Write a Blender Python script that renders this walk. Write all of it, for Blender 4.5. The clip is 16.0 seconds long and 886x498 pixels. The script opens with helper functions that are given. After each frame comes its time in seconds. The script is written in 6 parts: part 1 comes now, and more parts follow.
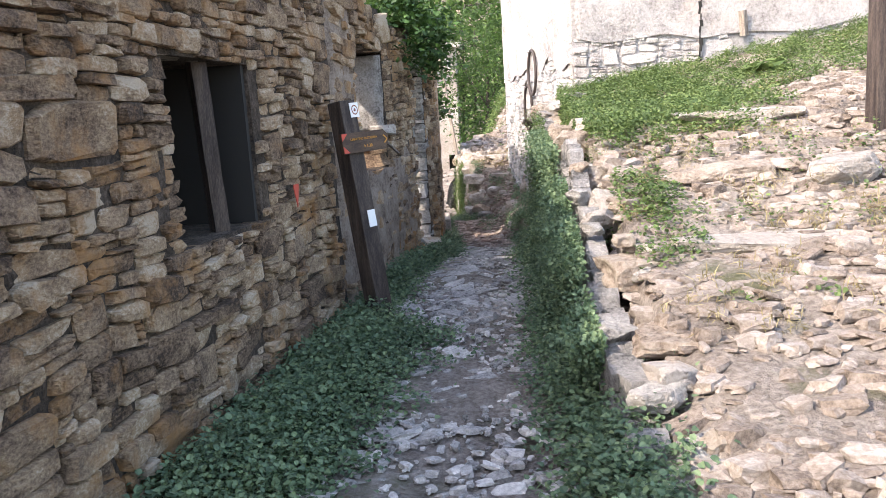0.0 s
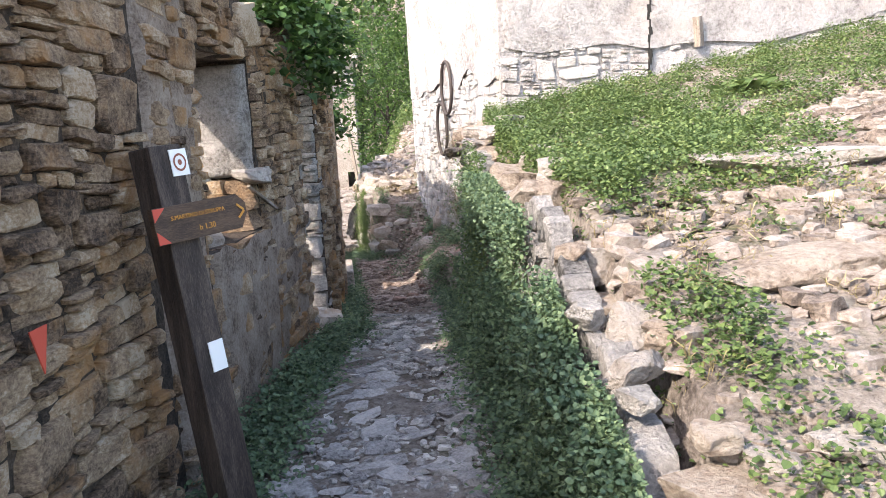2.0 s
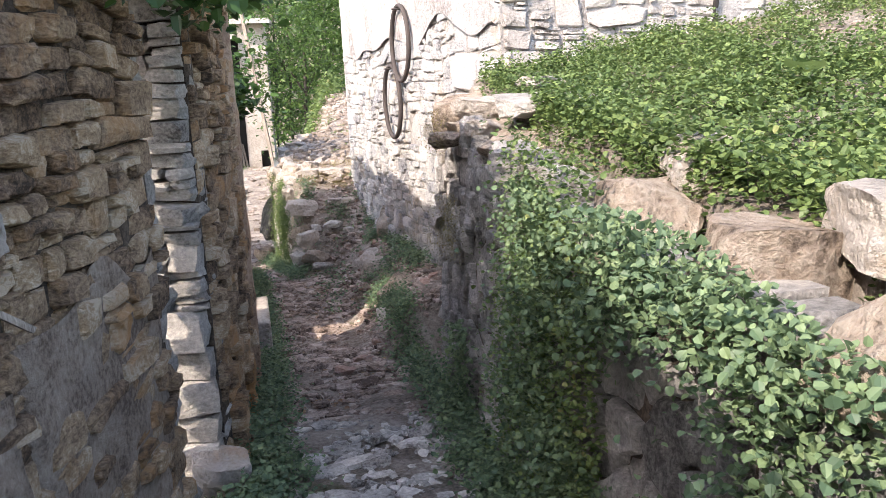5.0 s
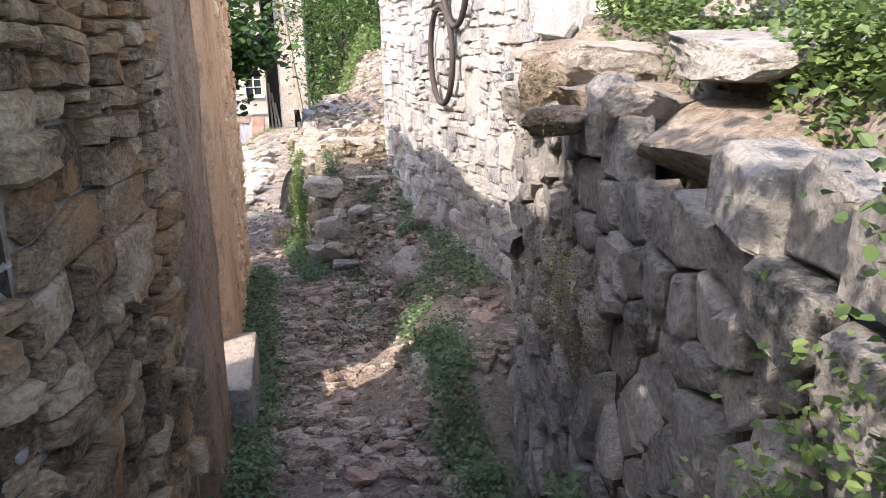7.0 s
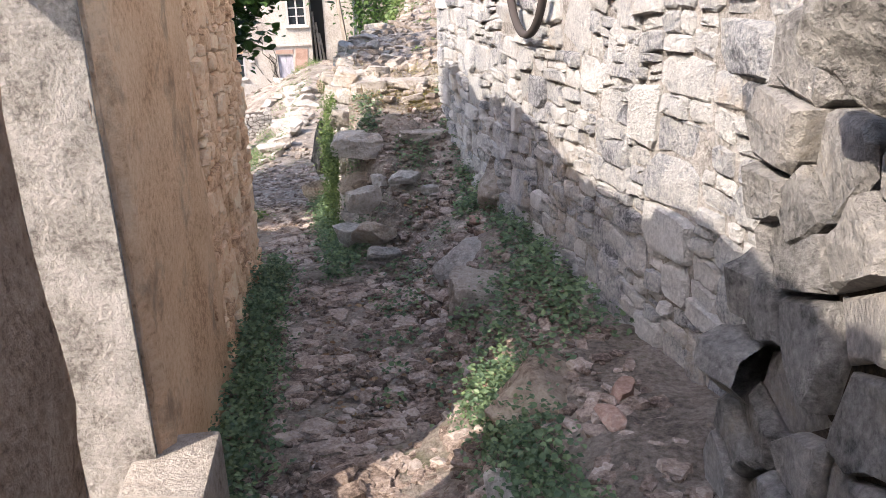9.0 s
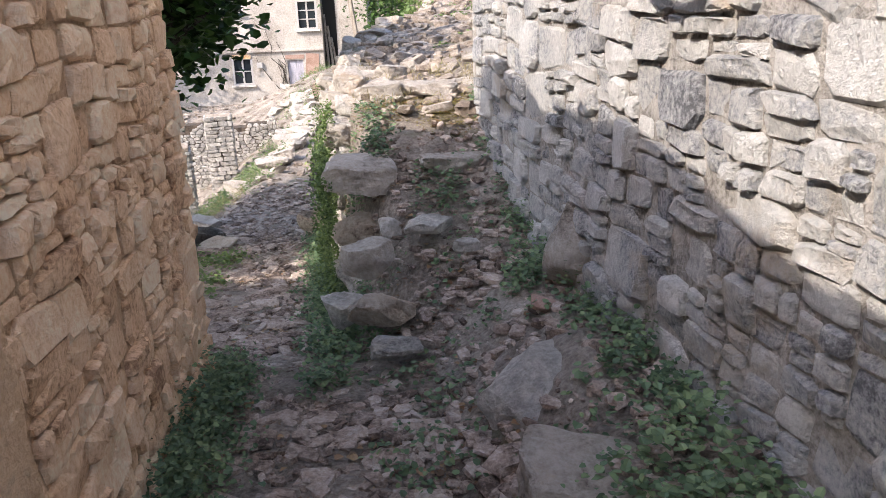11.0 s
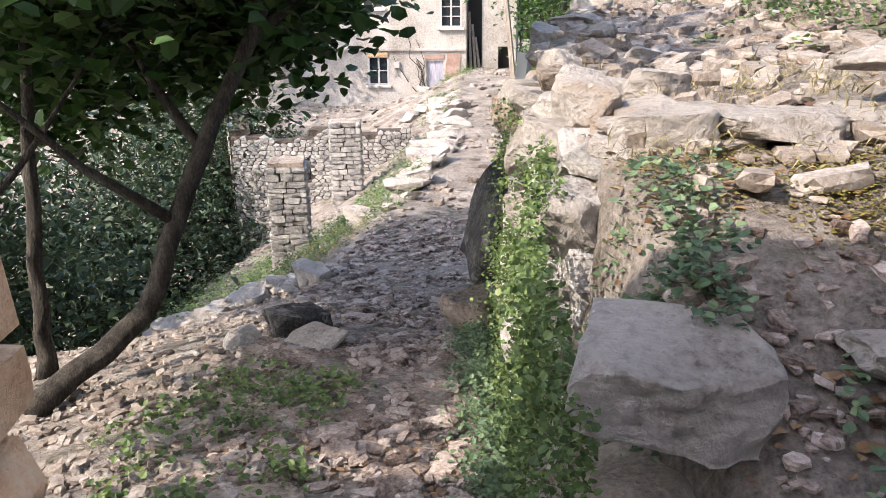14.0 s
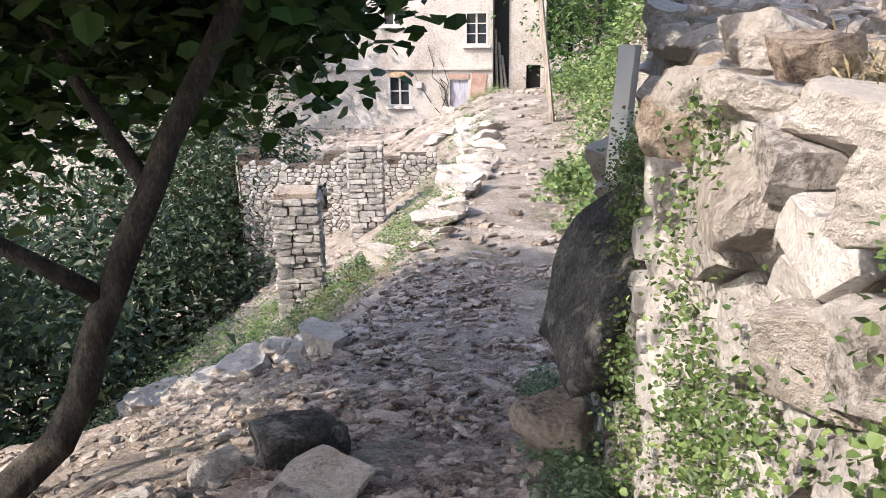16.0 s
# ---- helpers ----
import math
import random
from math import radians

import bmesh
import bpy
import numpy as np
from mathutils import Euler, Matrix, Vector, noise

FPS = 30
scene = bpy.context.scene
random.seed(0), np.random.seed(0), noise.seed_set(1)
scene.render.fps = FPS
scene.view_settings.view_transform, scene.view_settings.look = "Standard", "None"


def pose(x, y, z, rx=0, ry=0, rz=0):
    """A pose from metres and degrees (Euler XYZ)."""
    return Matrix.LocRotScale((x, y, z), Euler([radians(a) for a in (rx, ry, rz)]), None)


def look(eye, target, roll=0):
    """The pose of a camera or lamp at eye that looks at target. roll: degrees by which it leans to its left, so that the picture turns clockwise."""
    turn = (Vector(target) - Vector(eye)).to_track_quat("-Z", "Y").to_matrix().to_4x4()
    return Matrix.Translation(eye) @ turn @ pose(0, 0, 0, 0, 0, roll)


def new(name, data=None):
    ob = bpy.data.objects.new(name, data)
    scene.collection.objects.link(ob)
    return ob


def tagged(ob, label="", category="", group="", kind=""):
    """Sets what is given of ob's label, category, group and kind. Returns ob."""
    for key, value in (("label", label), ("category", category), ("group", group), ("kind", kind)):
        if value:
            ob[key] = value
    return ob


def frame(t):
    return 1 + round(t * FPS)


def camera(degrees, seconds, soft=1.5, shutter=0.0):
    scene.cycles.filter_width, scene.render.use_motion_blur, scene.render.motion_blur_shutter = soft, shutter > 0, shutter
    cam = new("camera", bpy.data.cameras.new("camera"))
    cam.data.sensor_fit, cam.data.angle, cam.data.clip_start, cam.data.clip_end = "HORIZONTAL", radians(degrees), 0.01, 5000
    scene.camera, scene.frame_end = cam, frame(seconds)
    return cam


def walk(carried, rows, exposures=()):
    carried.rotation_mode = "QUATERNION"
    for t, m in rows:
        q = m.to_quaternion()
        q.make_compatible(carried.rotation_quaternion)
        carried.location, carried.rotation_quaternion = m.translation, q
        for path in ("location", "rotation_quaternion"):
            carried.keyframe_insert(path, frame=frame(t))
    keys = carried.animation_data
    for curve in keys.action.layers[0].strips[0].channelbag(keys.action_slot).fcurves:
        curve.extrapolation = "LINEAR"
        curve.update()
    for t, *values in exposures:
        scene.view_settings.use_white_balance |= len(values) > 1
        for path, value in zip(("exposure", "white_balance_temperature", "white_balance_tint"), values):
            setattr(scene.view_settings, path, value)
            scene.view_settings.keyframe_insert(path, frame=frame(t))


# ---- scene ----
cam = camera(59.8, 16.0, soft=0.5)
PATH = [
    (0, (0.541, 1.107, 1.894), (0.44, 3.074, 1.548), -3.5),
    (0.5, (0.517, 1.637, 1.925), (0.44, 3.611, 1.609), -3.2),
    (1, (0.56, 2.175, 1.946), (0.565, 4.15, 1.632), -3.0),
    (1.5, (0.565, 2.643, 1.991), (0.593, 4.618, 1.672), -3.3),
    (2, (0.464, 3.106, 2.031), (0.622, 5.072, 1.699), -3.5),
    (2.5, (0.405, 3.599, 2.022), (0.565, 5.563, 1.684), -3.3),
    (3, (0.293, 4.081, 2.011), (0.394, 6.05, 1.674), -3.9),
    (3.5, (0.221, 4.569, 2.01), (0.456, 6.522, 1.65), -4.4),
    (4, (0.261, 5.061, 2.017), (0.51, 7.012, 1.655), -4.5),
    (4.2, (0.276, 5.235, 2.008), (0.541, 7.183, 1.641), -4.4),
    (6.3, (0.546, 7.201, 1.96), (1.022, 9.087, 1.495), 0.1),
    (6.5, (0.547, 7.38, 1.933), (0.883, 9.295, 1.463), -0.6),
    (7, (0.57, 7.828, 1.924), (0.838, 9.747, 1.429), -1.6),
    (7.5, (0.585, 8.278, 1.929), (0.904, 10.188, 1.43), -1.5),
    (8, (0.677, 8.732, 1.834), (0.851, 10.653, 1.305), -1.2),
    (8.2, (0.679, 8.919, 1.827), (0.823, 10.819, 1.219), -1.1),
    (10.3, (0.668, 10.756, 1.684), (0.793, 12.636, 1.013), -3.2),
    (10.5, (0.689, 10.948, 1.637), (0.776, 12.841, 1.0), -2.4),
    (11, (0.684, 11.425, 1.584), (0.779, 13.319, 0.947), -2.0),
    (11.5, (0.647, 11.916, 1.551), (0.747, 13.801, 0.889), 0.0),
    (12, (0.599, 12.416, 1.509), (0.405, 14.294, 0.85), -2.6),
    (12.5, (0.497, 12.911, 1.439), (0.278, 14.789, 0.788), -1.8),
    (13, (0.436, 13.341, 1.391), (0.219, 15.22, 0.74), -0.4),
    (13.5, (0.338, 13.765, 1.378), (0.125, 15.643, 0.725), -0.4),
    (14, (0.174, 14.179, 1.34), (-0.038, 16.069, 0.72), -0.5),
    (14.5, (0.037, 14.614, 1.256), (-0.252, 16.512, 0.696), -0.5),
    (15, (-0.059, 15.006, 1.212), (-0.338, 16.904, 0.647), -0.3),
    (15.5, (-0.175, 15.313, 1.176), (-0.432, 17.212, 0.603), -0.5),
    (16, (-0.221, 15.686, 1.106), (-0.479, 17.588, 0.542), -0.8),
]
EXPO = [(0.0, 2.32, 7050, 15), (4.0, 2.36, 7050, 15), (8.0, 2.36, 7000, 15), (10.3, 2.16, 6850, 13), (16.0, 2.2, 6800, 13)]
walk(cam, [(t, look(eye, target, roll)) for t, eye, target, roll in PATH], exposures=EXPO)

# ---- world and sun ----
SUN_EL, SUN_AZ = radians(41), math.atan2(-0.8, -0.6)   # azimuth measured from +y towards +x
sun_dir = Vector((math.sin(SUN_AZ) * math.cos(SUN_EL), math.cos(SUN_AZ) * math.cos(SUN_EL), math.sin(SUN_EL)))
world = bpy.data.worlds.new("sky")
scene.world = world
world.use_nodes = True
sky = world.node_tree.nodes.new("ShaderNodeTexSky")
sky.sky_type, sky.sun_disc = "NISHITA", False
sky.sun_elevation, sky.sun_rotation = SUN_EL, SUN_AZ
sky.air_density, sky.dust_density, sky.ozone_density = 1.0, 1.6, 1.0
world.node_tree.nodes["Background"].inputs["Strength"].default_value = 0.15
world.node_tree.links.new(sky.outputs["Color"], world.node_tree.nodes["Background"].inputs["Color"])
sun_data = bpy.data.lights.new("sun", "SUN")
sun_data.energy, sun_data.angle, sun_data.color = 1.85, radians(0.55), (1.0, 0.95, 0.87)
sun = new("sun", sun_data)
sun.matrix_world = look(sun_dir * 60, (0, 0, 0))

# ---- materials ----


def material(name, stops, scale=6.0, detail=8.0, rough=0.9, bump=0.3, fine=60.0, vary=0.25, spots=None, spec=0.3,
             island=True, stretch=(1, 1, 1), by_object=False):
    """Stone, earth or plaster: a ramp of colours over a broad noise, fine grain, piece-by-piece tone and relief."""
    m = bpy.data.materials.new(name)
    m.use_nodes = True
    nt = m.node_tree
    n, l = nt.nodes, nt.links
    bsdf = n["Principled BSDF"]
    bsdf.inputs["Roughness"].default_value = rough
    bsdf.inputs["Specular IOR Level"].default_value = spec
    tc = n.new("ShaderNodeTexCoord")
    geo = n.new("ShaderNodeNewGeometry")
    mp = n.new("ShaderNodeMapping")
    mp.inputs["Scale"].default_value = stretch
    l.new(geo.outputs["Position"], mp.inputs["Vector"])
    broad = n.new("ShaderNodeTexNoise")
    broad.inputs["Scale"].default_value, broad.inputs["Detail"].default_value = scale, detail
    broad.inputs["Roughness"].default_value = 0.65
    l.new(mp.outputs[0], broad.inputs["Vector"])
    grain = n.new("ShaderNodeTexNoise")
    grain.inputs["Scale"].default_value, grain.inputs["Detail"].default_value = fine, 6.0
    grain.inputs["Roughness"].default_value = 0.7
    l.new(mp.outputs[0], grain.inputs["Vector"])
    mixv = n.new("ShaderNodeMath")
    mixv.operation = "MULTIPLY_ADD"
    mixv.inputs[1].default_value = 1.5
    l.new(grain.outputs["Fac"], mixv.inputs[0])
    sub = n.new("ShaderNodeMath")
    sub.operation = "MULTIPLY_ADD"
    sub.inputs[1].default_value, sub.inputs[2].default_value = 1.6, -1.05
    l.new(broad.outputs["Fac"], sub.inputs[0])
    l.new(sub.outputs[0], mixv.inputs[2])
    fac = mixv.outputs[0]
    if vary:
        add = n.new("ShaderNodeMath")
        add.operation = "MULTIPLY_ADD"
        add.inputs[1].default_value = vary
        if by_object:
            info = n.new("ShaderNodeObjectInfo")
            l.new(info.outputs["Random"], add.inputs[0])
        elif island:
            l.new(geo.outputs["Random Per Island"], add.inputs[0])
        off = n.new("ShaderNodeMath")
        off.operation = "SUBTRACT"
        off.inputs[1].default_value = vary / 2
        l.new(fac, add.inputs[2])
        l.new(add.outputs[0], off.inputs[0])
        fac = off.outputs[0]
    ramp = n.new("ShaderNodeValToRGB")
    while len(ramp.color_ramp.elements) < len(stops):
        ramp.color_ramp.elements.new(0.5)
    for e, (pos, col) in zip(ramp.color_ramp.elements, stops):
        e.position, e.color = pos, (*col, 1)
    l.new(fac, ramp.inputs["Fac"])
    colour = ramp.outputs["Color"]
    if spots:
        col, size, low, high = spots
        pat = n.new("ShaderNodeTexNoise")
        pat.inputs["Scale"].default_value, pat.inputs["Detail"].default_value = size, 7.0
        pat.inputs["Roughness"].default_value = 0.7
        l.new(geo.outputs["Position"], pat.inputs["Vector"])
        mr = n.new("ShaderNodeMapRange")
        mr.inputs["From Min"].default_value, mr.inputs["From Max"].default_value = low, high
        l.new(pat.outputs["Fac"], mr.inputs["Value"])
        mx = n.new("ShaderNodeMix")
        mx.data_type = "RGBA"
        l.new(mr.outputs[0], mx.inputs["Factor"])
        l.new(colour, mx.inputs["A"])
        mx.inputs["B"].default_value = (*col, 1)
        colour = mx.outputs["Result"]
    l.new(colour, bsdf.inputs["Base Color"])
    if bump:
        hsum = n.new("ShaderNodeMath")
        hsum.operation = "MULTIPLY_ADD"
        hsum.inputs[1].default_value = 0.9
        l.new(grain.outputs["Fac"], hsum.inputs[0])
        l.new(broad.outputs["Fac"], hsum.inputs[2])
        bp = n.new("ShaderNodeBump")
        bp.inputs["Strength"].default_value, bp.inputs["Distance"].default_value = bump, 0.05
        l.new(hsum.outputs[0], bp.inputs["Height"])
        l.new(bp.outputs["Normal"], bsdf.inputs["Normal"])
    return m


def leaf_material(name, dark, mid, light, dry=None, rough=0.5, trans=0.35):
    m = bpy.data.materials.new(name)
    m.use_nodes = True
    nt = m.node_tree
    n, l = nt.nodes, nt.links
    bsdf = n["Principled BSDF"]
    bsdf.inputs["Roughness"].default_value = rough
    bsdf.inputs["Specular IOR Level"].default_value = 0.35
    geo = n.new("ShaderNodeNewGeometry")
    broad = n.new("ShaderNodeTexNoise")
    broad.inputs["Scale"].default_value, broad.inputs["Detail"].default_value = 2.2, 4.0
    l.new(geo.outputs["Position"], broad.inputs["Vector"])
    add = n.new("ShaderNodeMath")
    add.operation = "MULTIPLY_ADD"
    add.inputs[1].default_value = 0.5
    l.new(geo.outputs["Random Per Island"], add.inputs[0])
    sc = n.new("ShaderNodeMath")
    sc.operation = "MULTIPLY"
    sc.inputs[1].default_value = 0.55
    l.new(broad.outputs["Fac"], sc.inputs[0])
    l.new(sc.outputs[0], add.inputs[2])
    ramp = n.new("ShaderNodeValToRGB")
    stops = [(0.15, dark), (0.5, mid), (0.78, light)] + ([(0.86, dry)] if dry else [])
    while len(ramp.color_ramp.elements) < len(stops):
        ramp.color_ramp.elements.new(0.5)
    for e, (pos, col) in zip(ramp.color_ramp.elements, stops):
        e.position, e.color = pos, (*col, 1)
    l.new(add.outputs[0], ramp.inputs["Fac"])
    l.new(ramp.outputs["Color"], bsdf.inputs["Base Color"])
    tr = n.new("ShaderNodeBsdfTranslucent")
    l.new(ramp.outputs["Color"], tr.inputs["Color"])
    mix = n.new("ShaderNodeMixShader")
    mix.inputs["Fac"].default_value = trans
    l.new(bsdf.outputs[0], mix.inputs[1])
    l.new(tr.outputs[0], mix.inputs[2])
    l.new(mix.outputs[0], n["Material Output"].inputs["Surface"])
    return m


def plain(name, col, rough=0.6, metal=0.0):
    m = bpy.data.materials.new(name)
    m.use_nodes = True
    b = m.node_tree.nodes["Principled BSDF"]
    b.inputs["Base Color"].default_value = (*col, 1)
    b.inputs["Roughness"].default_value, b.inputs["Metallic"].default_value = rough, metal
    return m


STONE_BROWN = [(0.05, (0.055, 0.037, 0.026)), (0.27, (0.165, 0.108, 0.07)), (0.48, (0.3, 0.208, 0.138)), (0.66, (0.43, 0.3, 0.185)), (0.88, (0.58, 0.47, 0.35))]
STONE_GREY = [(0.02, (0.11, 0.1, 0.093)), (0.26, (0.27, 0.25, 0.23)), (0.53, (0.39, 0.362, 0.332)), (0.73, (0.5, 0.46, 0.42)), (0.92, (0.62, 0.58, 0.53))]
STONE_PALE = [(0.02, (0.15, 0.13, 0.118)), (0.24, (0.36, 0.325, 0.3)), (0.5, (0.48, 0.44, 0.41)), (0.75, (0.56, 0.52, 0.485)), (0.95, (0.64, 0.605, 0.57))]
m_stone_brown = material("brown_rubble_stone", STONE_BROWN, 6, vary=0.55, bump=0.8, stretch=(1, 1, 1.6), spots=((0.44, 0.24, 0.105), 3.2, 0.5, 0.66))
m_stone_brown_ob = material("brown_rubble_stone_single", STONE_BROWN, 6, vary=0.55, bump=0.8, stretch=(1, 1, 1.6), by_object=True, spots=((0.44, 0.24, 0.105), 3.2, 0.5, 0.66))
m_stone_grey = material("grey_rubble_stone", STONE_GREY, 5, vary=0.4, bump=0.8, stretch=(1, 1, 1.3), spots=((0.45, 0.42, 0.36), 7.0, 0.6, 0.7))
m_stone_grey_ob = material("grey_rubble_stone_single", STONE_GREY, 5, vary=0.4, bump=0.8, stretch=(1, 1, 1.3), by_object=True, spots=((0.45, 0.42, 0.36), 7.0, 0.6, 0.7))
m_stone_pale = material("pale_washed_stone", STONE_PALE, 5, vary=0.4, bump=0.8)
m_stone_pale_ob = material("pale_washed_stone_single", STONE_PALE, 5, vary=0.4, bump=0.8, by_object=True)
WASHED = [(0.02, (0.13, 0.13, 0.14)), (0.22, (0.3, 0.3, 0.315)), (0.45, (0.45, 0.44, 0.43)), (0.7, (0.55, 0.53, 0.51)), (0.95, (0.66, 0.64, 0.62))]
m_stone_wash = material("lime_washed_grey_stone", WASHED, 4, vary=0.5, bump=0.9, spots=((0.46, 0.38, 0.3), 2.1, 0.56, 0.7))
m_stone_wash_ob = material("lime_washed_grey_stone_single", WASHED, 4, vary=0.5, bump=0.9, by_object=True, spots=((0.46, 0.38, 0.3), 2.1, 0.56, 0.7))
DRY = [(0.02, (0.08, 0.075, 0.072)), (0.26, (0.2, 0.19, 0.18)), (0.53, (0.32, 0.3, 0.285)), (0.75, (0.42, 0.39, 0.365)), (0.94, (0.54, 0.5, 0.46))]
m_stone_dry = material("dark_dry_stone", DRY, 5, vary=0.4, bump=0.9, spots=((0.34, 0.3, 0.25), 5.0, 0.6, 0.7))
m_stone_dry_ob = material("dark_dry_stone_single", DRY, 5, vary=0.4, bump=0.9, by_object=True, spots=((0.34, 0.3, 0.25), 5.0, 0.6, 0.7))
ORANGE = [(0.05, (0.34, 0.195, 0.12)), (0.3, (0.66, 0.43, 0.275)), (0.55, (0.78, 0.545, 0.37)), (0.9, (0.84, 0.69, 0.52))]
m_stone_orange = material("lime_washed_orange_stone", ORANGE, 4, vary=0.35, bump=0.6)
m_stone_orange_ob = material("lime_washed_orange_stone_single", ORANGE, 4, vary=0.35, bump=0.6, by_object=True)
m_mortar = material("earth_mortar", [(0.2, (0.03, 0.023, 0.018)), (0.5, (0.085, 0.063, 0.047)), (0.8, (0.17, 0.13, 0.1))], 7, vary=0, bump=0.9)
m_mortar_brown = material("brown_lime_mortar", [(0.15, (0.14, 0.1, 0.078)), (0.45, (0.34, 0.265, 0.21)), (0.8, (0.47, 0.385, 0.315))], 6, vary=0, bump=0.9)
m_mortar_orange = material("ochre_mortar", [(0.1, (0.3, 0.18, 0.11)), (0.4, (0.62, 0.41, 0.265)), (0.8, (0.74, 0.53, 0.37))], 6, vary=0, bump=0.9)
m_mortar_pale = material("pale_lime_mortar", [(0.15, (0.17, 0.15, 0.135)), (0.45, (0.38, 0.35, 0.32)), (0.8, (0.54, 0.5, 0.47))], 7, vary=0, bump=0.9)
m_plaster_brown = material("weathered_brown_render", [(0.15, (0.17, 0.105, 0.07)), (0.42, (0.42, 0.285, 0.2)), (0.75, (0.56, 0.415, 0.31))], 4.0, vary=0, bump=1.0, fine=45, spots=((0.27, 0.18, 0.125), 3.1, 0.52, 0.7))
m_plaster_orange = material("ochre_render", [(0.15, (0.4, 0.24, 0.145)), (0.42, (0.64, 0.42, 0.265)), (0.75, (0.74, 0.53, 0.36))], 2.2, vary=0, bump=0.7, fine=45, spots=((0.28, 0.2, 0.14), 2.7, 0.55, 0.7))
m_plaster_white = material("old_white_lime_render", [(0.15, (0.2, 0.18, 0.168)), (0.42, (0.36, 0.335, 0.322)), (0.75, (0.48, 0.455, 0.44))], 2.0, vary=0, bump=1.0, fine=26, spots=((0.5, 0.43, 0.39), 1.3, 0.55, 0.7))
m_house = material("pale_house_render", [(0.2, (0.22, 0.19, 0.165)), (0.5, (0.34, 0.305, 0.275)), (0.8, (0.42, 0.385, 0.355))], 0.9, vary=0, bump=0.2, fine=18)
m_brick_red = material("red_render_patch", [(0.2, (0.22, 0.13, 0.1)), (0.6, (0.32, 0.215, 0.175)), (0.9, (0.38, 0.31, 0.27))], 2.5, vary=0, bump=0.2)
m_ground = material("trodden_earth", [(0.1, (0.085, 0.068, 0.056)), (0.38, (0.2, 0.165, 0.138)), (0.62, (0.3, 0.255, 0.218)), (0.9, (0.41, 0.36, 0.315))], 2.6, vary=0, bump=0.9, fine=42, spots=((0.085, 0.09, 0.04), 1.4, 0.55, 0.68))
ROCK_PALE = [(0.0, (0.16, 0.135, 0.115)), (0.2, (0.33, 0.285, 0.245)), (0.5, (0.45, 0.4, 0.355)), (0.78, (0.52, 0.47, 0.425)), (0.95, (0.59, 0.55, 0.505))]
m_rock = material("weathered_rock", STONE_GREY, 4.5, vary=0.25, bump=1.0, fine=38, by_object=True, spots=((0.5, 0.46, 0.4), 3.5, 0.55, 0.7))
m_rock_pale = material("pale_sunbleached_rock", ROCK_PALE, 4.5, vary=0.25, bump=1.0, fine=38, by_object=True, spots=((0.4, 0.29, 0.2), 2.2, 0.58, 0.72))
m_rock_brown = material("brown_rock", [(0.12, (0.1, 0.075, 0.058)), (0.36, (0.29, 0.225, 0.175)), (0.62, (0.42, 0.345, 0.28)), (0.9, (0.5, 0.43, 0.36))], 4.5, vary=0.25, bump=1.0, fine=38, by_object=True)
m_rock_dark = material("dark_lichened_rock", [(0.15, (0.03, 0.028, 0.026)), (0.45, (0.085, 0.08, 0.075)), (0.7, (0.17, 0.155, 0.14)), (0.9, (0.3, 0.27, 0.24))], 4.0, vary=0.1, bump=1.0, spots=((0.3, 0.275, 0.25), 5.0, 0.56, 0.64))
m_pebble = material("path_pebbles", STONE_GREY, 8, vary=0.55, bump=0.4)
m_pebble_brown = material("brown_path_chippings", [(0.1, (0.075, 0.052, 0.042)), (0.35, (0.2, 0.15, 0.123)), (0.62, (0.33, 0.262, 0.223)), (0.92, (0.47, 0.4, 0.355))], 8, vary=0.55, bump=0.5)
m_path_ob = material("path_stone", [(0.12, (0.12, 0.11, 0.105)), (0.4, (0.29, 0.27, 0.255)), (0.7, (0.43, 0.4, 0.375)), (0.92, (0.54, 0.5, 0.46))], 5, vary=0.35, bump=0.5, by_object=True)
m_pebble_pale = material("terrace_rubble", [(0.08, (0.1, 0.077, 0.062)), (0.38, (0.205, 0.165, 0.135)), (0.68, (0.29, 0.245, 0.21)), (0.92, (0.38, 0.335, 0.3))], 8, vary=0.5, bump=0.4)
m_terr_ob = material("terrace_stone", [(0.08, (0.1, 0.077, 0.062)), (0.38, (0.205, 0.165, 0.135)), (0.68, (0.29, 0.245, 0.21)), (0.92, (0.38, 0.335, 0.3))], 5, vary=0.4, bump=0.5, by_object=True)
m_wood_dark = material("dark_stained_wood", [(0.2, (0.018, 0.013, 0.011)), (0.5, (0.045, 0.032, 0.026)), (0.85, (0.1, 0.075, 0.06))], 5, vary=0, bump=0.25, stretch=(6, 6, 0.6), rough=0.65)
m_wood_sign = material("brown_sign_board", [(0.2, (0.035, 0.022, 0.015)), (0.5, (0.075, 0.045, 0.028)), (0.85, (0.13, 0.08, 0.052))], 4, vary=0, bump=0.2, stretch=(1, 1, 8), rough=0.6)
m_wood_old = material("old_grey_wood", [(0.2, (0.1, 0.08, 0.065)), (0.5, (0.24, 0.2, 0.165)), (0.85, (0.38, 0.33, 0.28))], 5, vary=0, bump=0.35, stretch=(6, 6, 0.6))
m_bark = material("dark_bark", [(0.2, (0.018, 0.015, 0.012)), (0.5, (0.05, 0.042, 0.034)), (0.85, (0.11, 0.095, 0.078))], 9, vary=0, bump=0.7, stretch=(2, 2, 0.6))
m_white = plain("white_plate", (0.78, 0.77, 0.74), 0.5)
m_red = plain("red_paint", (0.5, 0.07, 0.04), 0.7)
m_yellow = plain("yellow_lettering", (0.5, 0.22, 0.03), 0.6)
m_ring = plain("brown_ring_paint", (0.24, 0.07, 0.04), 0.6)
m_rubber = plain("black_tyre_rubber", (0.045, 0.035, 0.032), 0.85)
